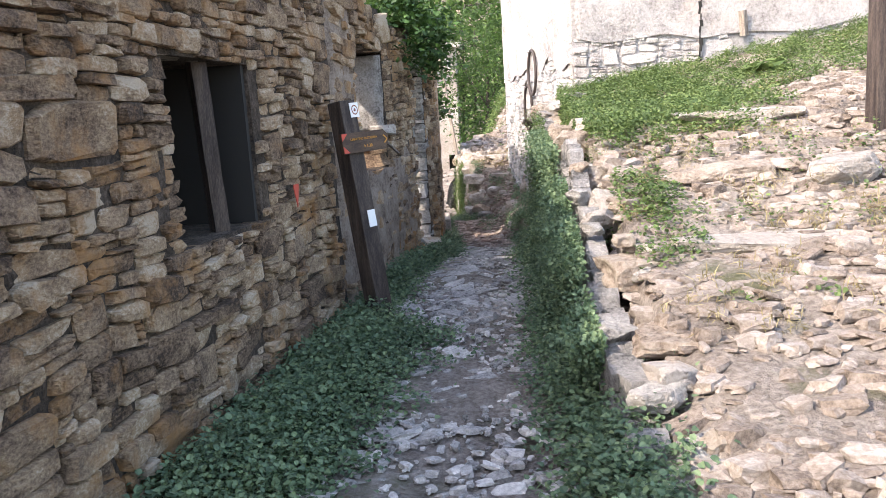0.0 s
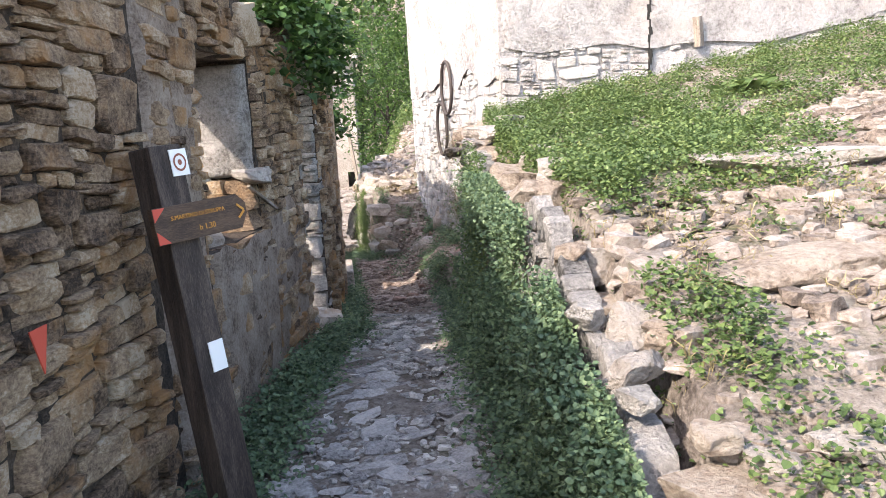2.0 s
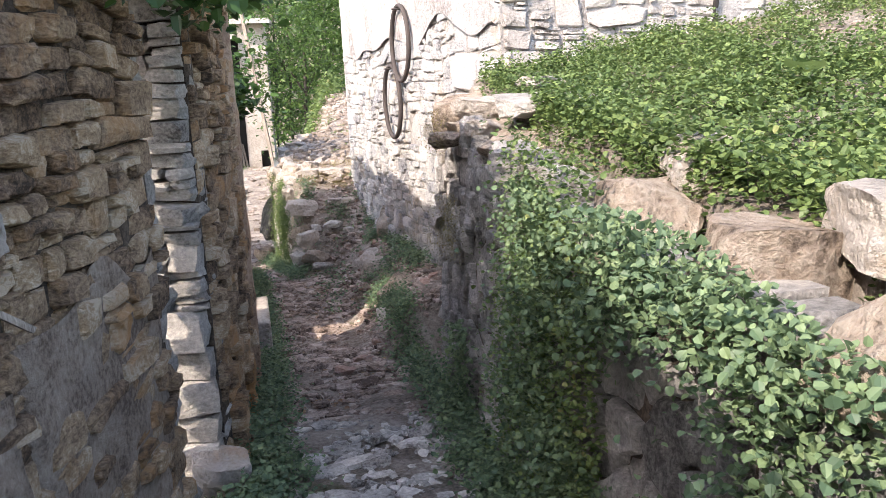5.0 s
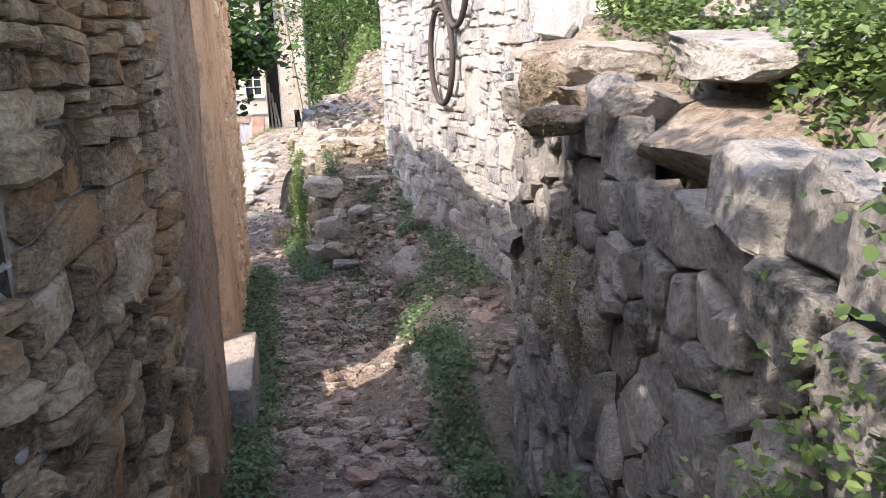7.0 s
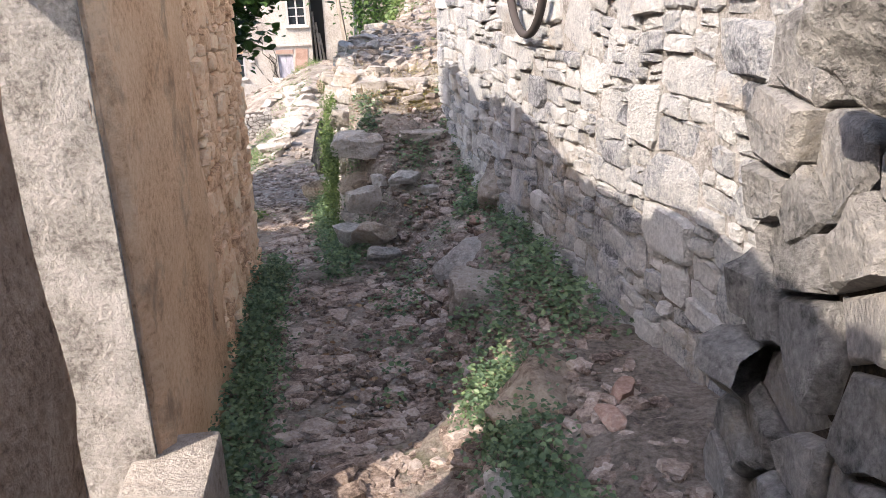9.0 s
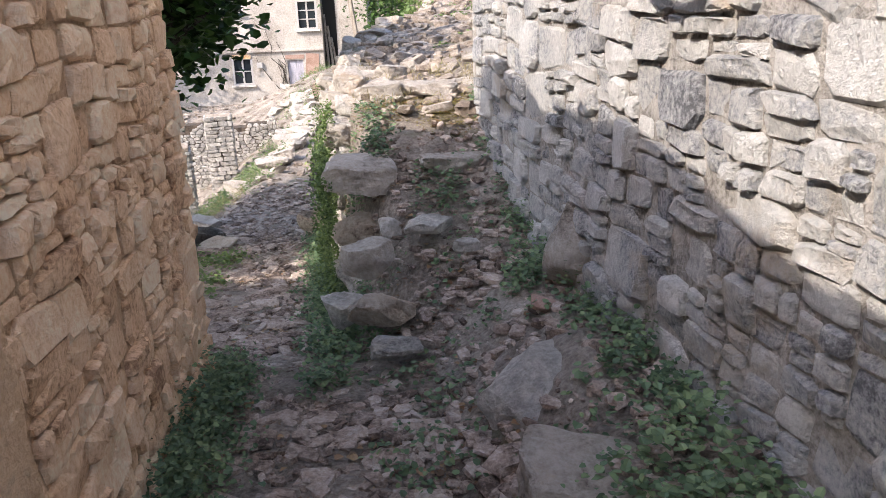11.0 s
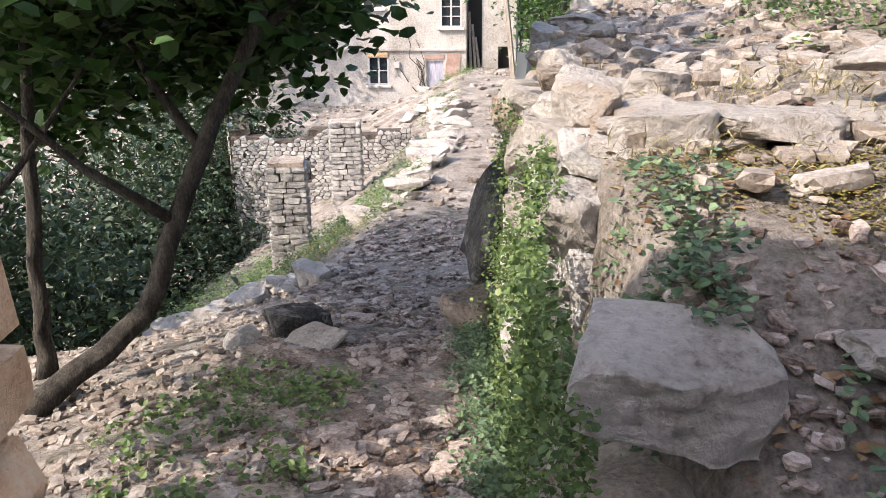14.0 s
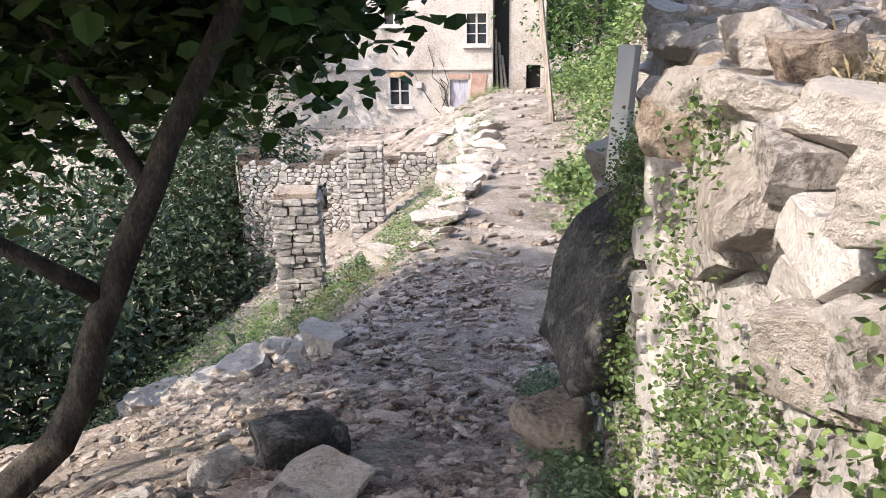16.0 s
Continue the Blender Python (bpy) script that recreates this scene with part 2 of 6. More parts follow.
m_frame = plain("white_window_paint", (0.34, 0.32, 0.31), 0.6)
m_glass = plain("dark_window_glass", (0.02, 0.025, 0.03), 0.08)
# near-black that stands for shade in the room, doorway, slit and crack
m_dark = plain("shade_black", (0.02, 0.018, 0.016), 0.95)
m_door = material("faded_blue_grey_door", [(0.2, (0.2, 0.19, 0.21)), (0.6, (0.34, 0.33, 0.38)), (0.9, (0.46, 0.44, 0.47))], 3, vary=0, bump=0.2, stretch=(5, 5, 0.7))
m_leaf = leaf_material("herb_leaves", (0.05, 0.088, 0.052), (0.115, 0.178, 0.095), (0.21, 0.285, 0.145))
m_leaf_sun = leaf_material("meadow_leaves", (0.04, 0.07, 0.025), (0.1, 0.155, 0.05), (0.19, 0.255, 0.085), dry=(0.26, 0.23, 0.1))
m_leaf_tree = leaf_material("tree_leaves", (0.015, 0.034, 0.01), (0.036, 0.08, 0.02), (0.075, 0.145, 0.034), trans=0.3)
# tree leaves darkened so that their colour carries the ravine's shade
m_leaf_ravine_shaded = leaf_material("shaded_ravine_leaves", (0.012, 0.024, 0.01), (0.028, 0.05, 0.02), (0.08, 0.11, 0.055), trans=0.2)
m_leaf_far = leaf_material("woodland_leaves", (0.018, 0.04, 0.012), (0.045, 0.09, 0.022), (0.1, 0.17, 0.04))
m_dry = leaf_material("dry_grass", (0.12, 0.1, 0.045), (0.26, 0.21, 0.1), (0.36, 0.31, 0.17))
m_moss = leaf_material("golden_moss", (0.06, 0.05, 0.012), (0.15, 0.125, 0.03), (0.24, 0.2, 0.06), trans=0.15)
m_litter = leaf_material("fallen_leaves", (0.08, 0.04, 0.02), (0.18, 0.1, 0.05), (0.3, 0.2, 0.11), trans=0.1)

# ---- building helpers ----
rng = np.random.default_rng(7)


def mesh_from(name, verts, faces, mats, smooth=False):
    me = bpy.data.meshes.new(name)
    me.from_pydata([tuple(v) for v in verts], [], [tuple(f) for f in faces])
    for m in (mats if isinstance(mats, (list, tuple)) else [mats]):
        me.materials.append(m)
    me.polygons.foreach_set("use_smooth", [smooth] * len(me.polygons))
    me.update()
    return me


def part(name, bm, mat, parent=None, label="", smooth=False):
    """Links a bmesh as one mesh object, under a thing where one is given."""
    me = bpy.data.meshes.new(name)
    bm.to_mesh(me)
    bm.free()
    me.materials.append(mat)
    me.polygons.foreach_set("use_smooth", [smooth] * len(me.polygons))
    ob = new(name, me)
    ob.parent = parent
    return tagged(ob, label) if label else ob


def empty(name, at, label="", category="", group="", rz=0.0):
    ob = new(name)
    ob.matrix_world = pose(*at, 0, 0, rz)
    ob.empty_display_size = 0.1
    return tagged(ob, label, category, group)


def box(bm, centre, size, turn=None, bevel=0.0):
    geom = bmesh.ops.create_cube(bm, size=1.0)
    m = Matrix.Translation(centre) @ (turn or Matrix()) @ Matrix.Diagonal((*size, 1))
    bmesh.ops.transform(bm, matrix=m, verts=geom["verts"])
    if bevel:
        edges = {e for v in geom["verts"] for e in v.link_edges}
        bmesh.ops.bevel(bm, geom=list(edges), offset=bevel, segments=2, affect="EDGES", profile=0.6)
    return bm


def block_bm(centre, size, turn=None, bevel=0.0):
    return box(bmesh.new(), centre, size, turn, bevel)


CUBE_P = [(x, y, z) for x in (-1, 0, 1) for y in (-1, 0, 1) for z in (-1, 0, 1) if (x, y, z) != (0, 0, 0)]
CUBE_I = {p: i for i, p in enumerate(CUBE_P)}
CUBE_F = []
for ax in range(3):
    for side in (-1, 1):
        u, v = (ax + 1) % 3, (ax + 2) % 3
        for a in (-1, 0):
            for b in (-1, 0):
                quad = []
                for da, db in ((0, 0), (1, 0), (1, 1), (0, 1)):
                    q = [0, 0, 0]
                    q[ax], q[u], q[v] = side, a + da, b + db
                    quad.append(CUBE_I[tuple(q)])
                CUBE_F.append(quad if side > 0 else quad[::-1])
CUBE_F = np.array(CUBE_F)


def stone_points(r, jitter=0.065, rounding=0.1):
    """A dressed or broken stone in the unit cube: 26 points, 24 faces."""
    p = np.array(CUBE_P, float)
    far = np.abs(p).sum(1)
    shrink = np.where(far == 3, 1 - rounding * r.uniform(0.6, 1.8, len(p)), np.where(far == 2, 1 - rounding * r.uniform(0.1, 0.9, len(p)), 1.0))
    q = p * shrink[:, None] + r.normal(0, jitter, p.shape) * (0.35 + 0.65 * (far[:, None] > 1))
    return np.clip(q, -1.12, 1.12) * 0.5


stone_rng = np.random.default_rng(11)
STONES = [stone_points(stone_rng) for _ in range(28)]
SLABS = [stone_points(stone_rng, 0.13, 0.2) for _ in range(28)]


def joined(name, templates, faces, places, mat, parent=None, kind="stuff", smooth=False):
    """Many alike small pieces in one mesh. places: rows of (template number, 4x4 matrix)."""
    vs, fs, at = [], [], 0
    for n, m in places:
        t = templates[n]
        vs.append(t @ m[:3, :3].T + m[:3, 3])
        fs.append(faces + at)
        at += len(t)
    vs, fs = np.concatenate(vs), np.concatenate(fs)
    me = bpy.data.meshes.new(name)
    k = fs.shape[1]
    me.vertices.add(len(vs))
    me.vertices.foreach_set("co", vs.astype(np.float32).ravel())
    me.loops.add(fs.size)
    me.loops.foreach_set("vertex_index", fs.astype(np.int32).ravel())
    me.polygons.add(len(fs))
    me.polygons.foreach_set("loop_start", np.arange(0, fs.size, k, dtype=np.int32))
    me.polygons.foreach_set("use_smooth", np.full(len(fs), smooth))
    me.materials.append(mat)
    me.update(calc_edges=True)
    ob = new(name, me)
    ob.parent = parent
    return tagged(ob, kind=kind)


def turn3(rx, ry, rz):
    return np.array(Euler((rx, ry, rz)).to_matrix())


def place4(loc, rot, scale):
    m = np.eye(4)
    m[:3, :3] = rot @ np.diag(scale)
    m[:3, 3] = loc
    return m


def lay(parent, name, places, templates, mat_one, mat_many, near, rest_name):
    """Pieces of a wall or floor: those for which near(place) holds are objects of their own (300 at most), the rest are joined."""
    keyed = sorted(range(len(places)), key=lambda i: near(places[i][1][:3, 3]))[:300]
    chosen = set(keyed)
    shared = {}
    for i in keyed:
        n, m = places[i]
        if n not in shared:
            shared[n] = mesh_from(name, templates[n], CUBE_F, mat_one)
        ob = new(name, shared[n])
        ob.matrix_world = Matrix([list(r) for r in m])
        ob.parent = parent
    rest = [places[i] for i in range(len(places)) if i not in chosen]
    if rest:
        joined(rest_name, templates, CUBE_F, rest, mat_many, parent)


def interp(y, pts):
    return np.interp(y, [p[0] for p in pts], [p[1] for p in pts])


def smooth01(t):
    t = np.clip(t, 0, 1)
    return t * t * (3 - 2 * t)


# ---- the lie of the land ----
PATH_Z = [(-8, 0.3), (1, 0.56), (3, 0.67), (5, 0.67), (7.2, 0.66), (9.24, 0.42), (11.3, 0.19), (12.4, 0.12), (13.8, 0.08), (14.6, 0.0), (16.7, -0.34),
          (18, -0.52), (18.6, -0.69), (20.2, -1.03), (21, -1.06), (22.5, -1.04), (25, -1.05), (28, -1.0), (31, -0.8), (34, -0.5), (40, -0.9), (60, -1.0)]
TERR_Z = [(-8, 0.35), (1, 0.62), (2.5, 0.75), (3.35, 0.92), (4, 1.07), (4.75, 1.2), (5.5, 1.43), (6.5, 1.7), (7.8, 1.72), (9.5, 1.88), (11.2, 2.1), (16, 2.2)]
UPPER_Z = [(14.4, 0.4), (15.2, 0.5), (15.7, 0.72), (16.1, 0.9), (17.2, 0.98), (18, 1.03), (20, 1.2), (24, 1.6), (28, 1.9), (30, 1.75), (35, 0.3), (40, -0.9), (45, -0.9)]
UPPER_X = [(14.4, 0.75), (15.1, 0.55), (15.7, 0.4), (16.5, 0.28), (17.8, 0.16), (19.5, 0.2), (21, 0.5), (23, 0.8), (25, 0.9), (28, 0.8), (34, 1.2), (40, 1.6)]
LEFT_X = [(14, -0.5), (17, -1.0), (20, -1.6), (23, -1.4), (28, -1.3), (34, -1.5), (39, -1.6)]
LEFT_S = [(14, 0.12), (19, 0.2), (22, 0.6), (29, 0.62), (34, 0.4), (40, 0.5), (60, 0.3)]


def land(x, y):
    """Height of the ground without its small roughness."""
    x, y = np.asarray(x, float), np.asarray(y, float)
    base = interp(y, PATH_Z)
    # terrace beside the first stretch of the lane
    edge, width = interp(y, [(0, 1.0), (3, 1.0), (4.2, 1.18), (9, 1.36), (11, 1.5)]), interp(y, [(0, 1.5), (3, 1.0), (4.2, 0.16), (11, 0.14)])
    ramp = smooth01((x - edge) / width + 0.5)
    terr = interp(y, TERR_Z) + 0.11 * np.clip(x - 1.6, 0, 6) * smooth01((y - 5) / 4) + 0.05 * np.clip(x - 1.6, 0, 8)
    front = base + (terr - base) * ramp
    # ledge of earth under the white house
    ledge = base + 0.38 * smooth01((x - 0.72) / 0.6)
    # upper terrace beyond it
    e2, w2 = interp(y, UPPER_X), interp(y, [(14, 0.8), (15.4, 0.3), (16.5, 0.16), (19.6, 0.2), (22, 1.3), (30, 1.5)])
    up = interp(y, UPPER_Z) + 0.16 * np.clip(x - 1.0, 0, 30)
    upper = base + (up - base) * smooth01((x - e2) / w2 + 0.5)
    k1, k2 = smooth01((y - 10.8) / 0.3), smooth01((y - 14.0) / 1.4)
    z = front * (1 - k1) + ledge * k1
    z = z * (1 - k2) + upper * k2
    # the ground falls off to the left past the houses
    side = np.clip(interp(y, LEFT_X) - x, 0, 60)
    fall = interp(y, LEFT_S) * np.minimum(side, 2.4)
    ravine = smooth01((side - 2.2) / 4.5) * interp(y, [(13, 0), (16, 3.0), (28, 3.0), (34, 0.4), (40, 0.0)])
    return z - (fall + ravine) * smooth01((y - 14.4) / 1.2)


def ground_z(x, y):
    return float(land(x, y))


xs = np.unique(np.round(np.concatenate([np.arange(-900, -60, 60), np.arange(-60, -6, 3), np.arange(-6, -1.6, 0.16), np.arange(-1.6, 2.2, 0.045), np.arange(2.2, 6, 0.14), np.arange(6, 60, 3), np.arange(60, 901, 60)]), 4))
ys = np.unique(np.round(np.concatenate([np.arange(-900, -40, 60), np.arange(-40, -2, 2), np.arange(-2, 1.6, 0.12), np.arange(1.6, 21, 0.055), np.arange(21, 42, 0.16), np.arange(42, 80, 4), np.arange(80, 901, 60)]), 4))
gx, gy = np.meshgrid(xs, ys)
gz = land(gx, gy)
rough = np.array([[noise.fractal(Vector((x * 1.7, y * 1.7, 0)), 0.9, 2.1, 4) * 0.035 + noise.fractal(Vector((x * 9, y * 9, 3)), 0.8, 2.0, 2) * 0.012
                   if -8 < x < 8 and -3 < y < 45 else 0.0 for x in xs] for y in ys])
gz = gz + rough
nx_, ny_ = len(xs), len(ys)
idx = np.arange(nx_ * ny_).reshape(ny_, nx_)
gf = np.stack([idx[:-1, :-1], idx[:-1, 1:], idx[1:, 1:], idx[1:, :-1]], -1).reshape(-1, 4)
ground = joined("ground", [np.stack([gx, gy, gz], -1).reshape(-1, 3)], gf, [(0, np.eye(4))], m_ground, kind="structure", smooth=True)
tagged(ground, "trodden earth lane and stony terraces of a hill village", "ground")

# ---- walls of rubble ----


def split(rect, r, size, base, out):
    s0, s1, z0, z1 = rect
    w, h = s1 - s0, z1 - z0
    big = size * r.choice([0.6, 0.85, 1.05, 1.4, 2.0], p=[0.26, 0.26, 0.2, 0.17, 0.11])
    tall = base * r.choice([0.5, 0.9, 1.4, 2.0], p=[0.3, 0.35, 0.25, 0.1])
    if w <= big * 1.15 and h <= big * tall * 1.1:
        out.append(rect)
    elif h > big * tall and (h / base >= w * 0.9 or w <= big * 1.15):
        c = z0 + h * r.uniform(0.36, 0.64)
        split((s0, s1, z0, c), r, size, base, out), split((s0, s1, c, z1), r, size, base, out)
    else:
        c = s0 + w * r.uniform(0.36, 0.64)
        split((s0, c, z0, z1), r, size, base, out), split((c, s1, z0, z1), r, size, base, out)


def clip_half(poly, p, n):
    """The part of a convex outline on the side of the point p that n points away from."""
    out = []
    d = [(q[0] - p[0]) * n[0] + (q[1] - p[1]) * n[1] for q in poly]
    for i, q in enumerate(poly):
        k = (i + 1) % len(poly)
        if d[i] <= 0:
            out.append(q)
        if d[i] * d[k] < 0:
            f = d[i] / (d[i] - d[k])
            out.append((q[0] + (poly[k][0] - q[0]) * f, q[1] + (poly[k][1] - q[1]) * f))
    return out


def rubble_cells(u0, u1, z0, z1, wide, high, r, spread_):
    """Irregular stones in rough courses: convex outlines (u, z) that fill a rectangle."""
    sites, z = [], z0 - high
    while z < z1 + high:
        h = high * r.choice(spread_)
        u = u0 - wide * r.random() * 2
        while u < u1 + wide:
            w = max(h * 1.05, wide * r.uniform(0.45, 1.6))
            if r.random() > 0.07:
                sites.append((u + w / 2, z + h * (0.5 + r.normal(0, 0.13))))
            u += w
        z += h
    ax = wide / high * 0.8
    P = np.array(sites) * np.array((1 / ax, 1.0))
    out = []
    for i, p in enumerate(P):
        d2 = ((P - p) ** 2).sum(1)
        near = np.argsort(d2)[1:15]
        m = high * 2.2
        poly = [(p[0] - m, p[1] - m), (p[0] + m, p[1] - m), (p[0] + m, p[1] + m), (p[0] - m, p[1] + m)]
        for j in near:
            poly = clip_half(poly, (p + P[j]) / 2, P[j] - p)
            if len(poly) < 3:
                break
        if len(poly) >= 3:
            out.append([(q[0] * ax, q[1]) for q in poly])
    return out


def course_cells(u0, u1, z0, z1, wide, tall, r):
    """Thin slabs and blocks in layers, their sides bent and corners knocked off."""
    rects, n = [], max(1, round((u1 - u0) / 1.7))
    for k in range(n):
        split((u0 + (u1 - u0) * k / n + r.normal(0, 0.1) * (k > 0), u0 + (u1 - u0) * (k + 1) / n, z0, z1), r, wide, tall, rects)
    out = []
    for a, b, c, d in rects:
        w, h = b - a, d - c
        f = r.uniform(0.04, 0.26, 8)
        pts = [(a + w * f[0], c), (b - w * f[1], c), (b, c + h * f[2]), (b, d - h * f[3]), (b - w * f[4], d), (a + w * f[5], d), (a, d - h * f[6]), (a, c + h * f[7])]
        out.append([(u + 0.035 * noise.noise(Vector((u * 2.2, v * 2.2, 1.5))), v + 0.05 * noise.noise(Vector((u * 1.6, v * 2.4, 7.5)))) for u, v in pts])
    return out


def eight(poly):
    """The outline with eight corners: long sides halved, short ones merged."""
    poly = [np.array(q, float) for q in poly]
    while len(poly) != 8:
        side = [np.linalg.norm(poly[(i + 1) % len(poly)] - poly[i]) for i in range(len(poly))]
        if len(poly) < 8:
            i = int(np.argmax(side))
            poly.insert(i + 1, (poly[i] + poly[(i + 1) % len(poly)]) / 2)
        else:
            i = int(np.argmin(side))
            k = (i + 1) % len(poly)
            poly[i] = (poly[i] + poly[k]) / 2
            poly.pop(k)
    return np.array(poly)


RING_F = np.array([(a + i, a + (i + 1) % 8, a + 8 + (i + 1) % 8, a + 8 + i) for a in (0, 8) for i in range(8)] + [(24, 16 + i, 17 + i, 16 + (i + 2) % 8) for i in (0, 2, 4, 6)])


def cell_stone(poly, depth, gap, r):
    """A broken stone on an outline: 25 points (u, out, z) about its middle, and that middle."""
    q = eight(poly)
    c = q.mean(0)
    d = q - c
    size = np.linalg.norm(d, axis=1).mean()
    edge = d * (1 - gap / size) + r.normal(0, 0.05 * size, d.shape)
    inset = min(0.28, r.uniform(0.006, 0.014) / size + 0.04)
    tilt = r.normal(0, 0.06, 2)
    top = edge * (1 - inset) + r.normal(0, 0.03 * size, d.shape)
    lift = depth + top @ tilt + r.normal(0, 0.03 * size + 0.001, 8)
    back = np.column_stack([edge[:, 0], np.full(8, -0.08), edge[:, 1]])
    mid = np.column_stack([edge[:, 0], np.minimum(lift - 0.008, depth * r.uniform(0.3, 0.75, 8)), edge[:, 1]])
    face = np.column_stack([top[:, 0], lift, top[:, 1]])
    return np.concatenate([back, mid, face, [(0, depth + r.normal(0.002, 0.004), 0)]]), c


def along(line, s):
    """The point and the direction at a length s along a polyline in plan."""
    for (x0, y0), (x1, y1) in zip(line, line[1:]):
        d = math.hypot(x1 - x0, y1 - y0)
        if s <= d or (x1, y1) == tuple(line[-1]):
            return x0 + (x1 - x0) * s / d, y0 + (y1 - y0) * s / d, (x1 - x0) / d, (y1 - y0) / d
        s -= d


def length(line):
    return sum(math.hypot(b[0] - a[0], b[1] - a[1]) for a, b in zip(line, line[1:]))


def panels(s0, s1, bottom, top, holes, step=0.6):
    """Splits a wall's face into upright strips that leave the openings out: (s0, s1, z0, z1)."""
    cuts = sorted({s0, s1, *[h[0] for h in holes], *[h[1] for h in holes]})
    cuts = [c for c in cuts if s0 <= c <= s1]
    out = []
    for a, b in zip(cuts, cuts[1:]):
        n = max(1, round((b - a) / step))
        for k in range(n):
            u, v = a + (b - a) * k / n, a + (b - a) * (k + 1) / n
            mid = (u + v) / 2
            here = sorted([(h[2], h[3]) for h in holes if h[0] < mid < h[1]])
            z = bottom(mid)
            for lo, hi in here:
                if lo > z + 0.02:
                    out.append((u, v, z, lo))
                z = hi
            if top(mid) > z + 0.02:
                out.append((u, v, z, top(mid)))
    return out


def rubble_wall(name, line, side, bottom, top, thick, mat_core, mat_one, mat_many, size, tall, proud, holes=(), stone_areas=None, seed=1,
                near=None, label="", sink=0.3, gap=0.008, lean=0.0, spread_=(0.7, 0.9, 1.1, 1.4), drop=0.0):
    """A wall along a line in plan; side +1: its seen face looks to the right of the line's direction. Core panels with
    thickness, and stones set proud of them. stone_areas: rectangles (s0, s1, z0, z1) that show stones; None: all of the face."""
    r = np.random.default_rng(seed)
    total = length(line)
    strips = panels(0, total, bottom, lambda s: top(s) - drop, holes)
    vs, fs = [], []

    def corner(s, z, depth):
        x, y, dx, dy = along(line, s)
        nx, ny = dy * side, -dx * side
        out = depth - lean * (z - bottom(s))
        return (x + nx * out, y + ny * out, z)

    for a, b, z0, z1 in strips:
        lo = z0 - (sink if abs(z0 - bottom((a + b) / 2)) < 1e-6 else 0)
        at = len(vs)
        vs += [corner(s, z, d) for d in (0, -thick) for s, z in ((a, lo), (b, lo), (b, z1), (a, z1))]
        q = [(0, 1, 2, 3), (7, 6, 5, 4), (0, 4, 5, 1), (1, 5, 6, 2), (2, 6, 7, 3), (3, 7, 4, 0)]
        fs += [tuple(at + i for i in (f if side > 0 else f[::-1])) for f in q]
    wall = new(name, mesh_from(name, vs, fs, mat_core))
    tagged(wall, label, "wall", kind="structure")
    area = stone_areas if stone_areas is not None else [(0, total, -9, 99)]
    ends = [(bottom(s), top(s)) for s in np.linspace(0, total, 40)]
    z_low, z_high = min(e[0] for e in ends) - 0.1, max(e[1] for e in ends)
    made = []
    cells = rubble_cells(0, total, z_low, z_high, size, size * tall, r, spread_) if spread_ else course_cells(0, total, z_low, z_high, size, tall, r)
    for poly in cells:
        c = np.mean(poly, axis=0)
        if not 0 < c[0] < total or not bottom(c[0]) - 0.1 < c[1] < top(c[0]) - 0.01:
            continue
        if not any(A0 < c[0] < A1 and Z0 < c[1] < Z1 for A0, A1, Z0, Z1 in area) or any(h[0] < c[0] < h[1] and h[2] < c[1] < h[3] for h in holes):
            continue
        for h in holes:
            gaps = ((c[0] - h[1], (h[1], 0), (-1, 0)), (h[0] - c[0], (h[0], 0), (1, 0)), (c[1] - h[3], (0, h[3]), (0, -1)), (h[2] - c[1], (0, h[2]), (0, 1)))
            if len(poly) > 2:
                _, at, n = max(gaps, key=lambda g: g[0])
                poly = clip_half(poly, at, n)
        for at, n in (((0, 0), (-1, 0)), ((total, 0), (1, 0))):
            poly = clip_half(poly, at, n) if len(poly) > 2 else poly
        if len(poly) < 3:
            continue
        pts, c = cell_stone(poly, proud * r.uniform(0.1, 1.8), gap * r.uniform(0.35, 1.1), r)
        x, y, dx, dy = along(line, min(max(c[0], 0), total))
        out = pts[:, 1] - lean * (c[1] - bottom(c[0]))
        made.append((np.array((x, y, c[1])), np.column_stack([dx * pts[:, 0] + dy * side * out, dy * pts[:, 0] - dx * side * out, pts[:, 2]])))
    faces = RING_F if side > 0 else RING_F[:, ::-1]
    key = near or (lambda p: p[1])
    order = sorted(range(len(made)), key=lambda i: key(made[i][0]))
    for i in order[:300]:
        ob = new("stone", mesh_from("stone", made[i][1], faces, mat_one))
        ob.location = made[i][0]
        ob.parent = wall
    rest = [made[i][1] + made[i][0] for i in order[300:]]
    if rest:
        joined("rubble_facing", rest, faces, [(k, np.eye(4)) for k in range(len(rest))], mat_many, wall)
    return wall


LEFT_LINE = [(-1.3, -2.2), (-0.95, 0.85), (-0.59, 3.95), (-0.217, 7.16), (0.045, 9.1), (0.07, 10.2), (0.02, 11.1), (-0.04, 11.73), (-0.23, 14.64)]


def left_s(y):
    """The length along the left wall's face at a given y."""
    s = 0
    for (x0, y0), (x1, y1) in zip(LEFT_LINE, LEFT_LINE[1:]):
        d = math.hypot(x1 - x0, y1 - y0)
        if y <= y1:
            return s + d * (y - y0) / (y1 - y0)
        s += d
    return s


def left_y(s):
    return along(LEFT_LINE, s)[1]


def left_ground(s):
    x, y, _, _ = along(LEFT_LINE, s)
    return ground_z(x + 0.05, y)

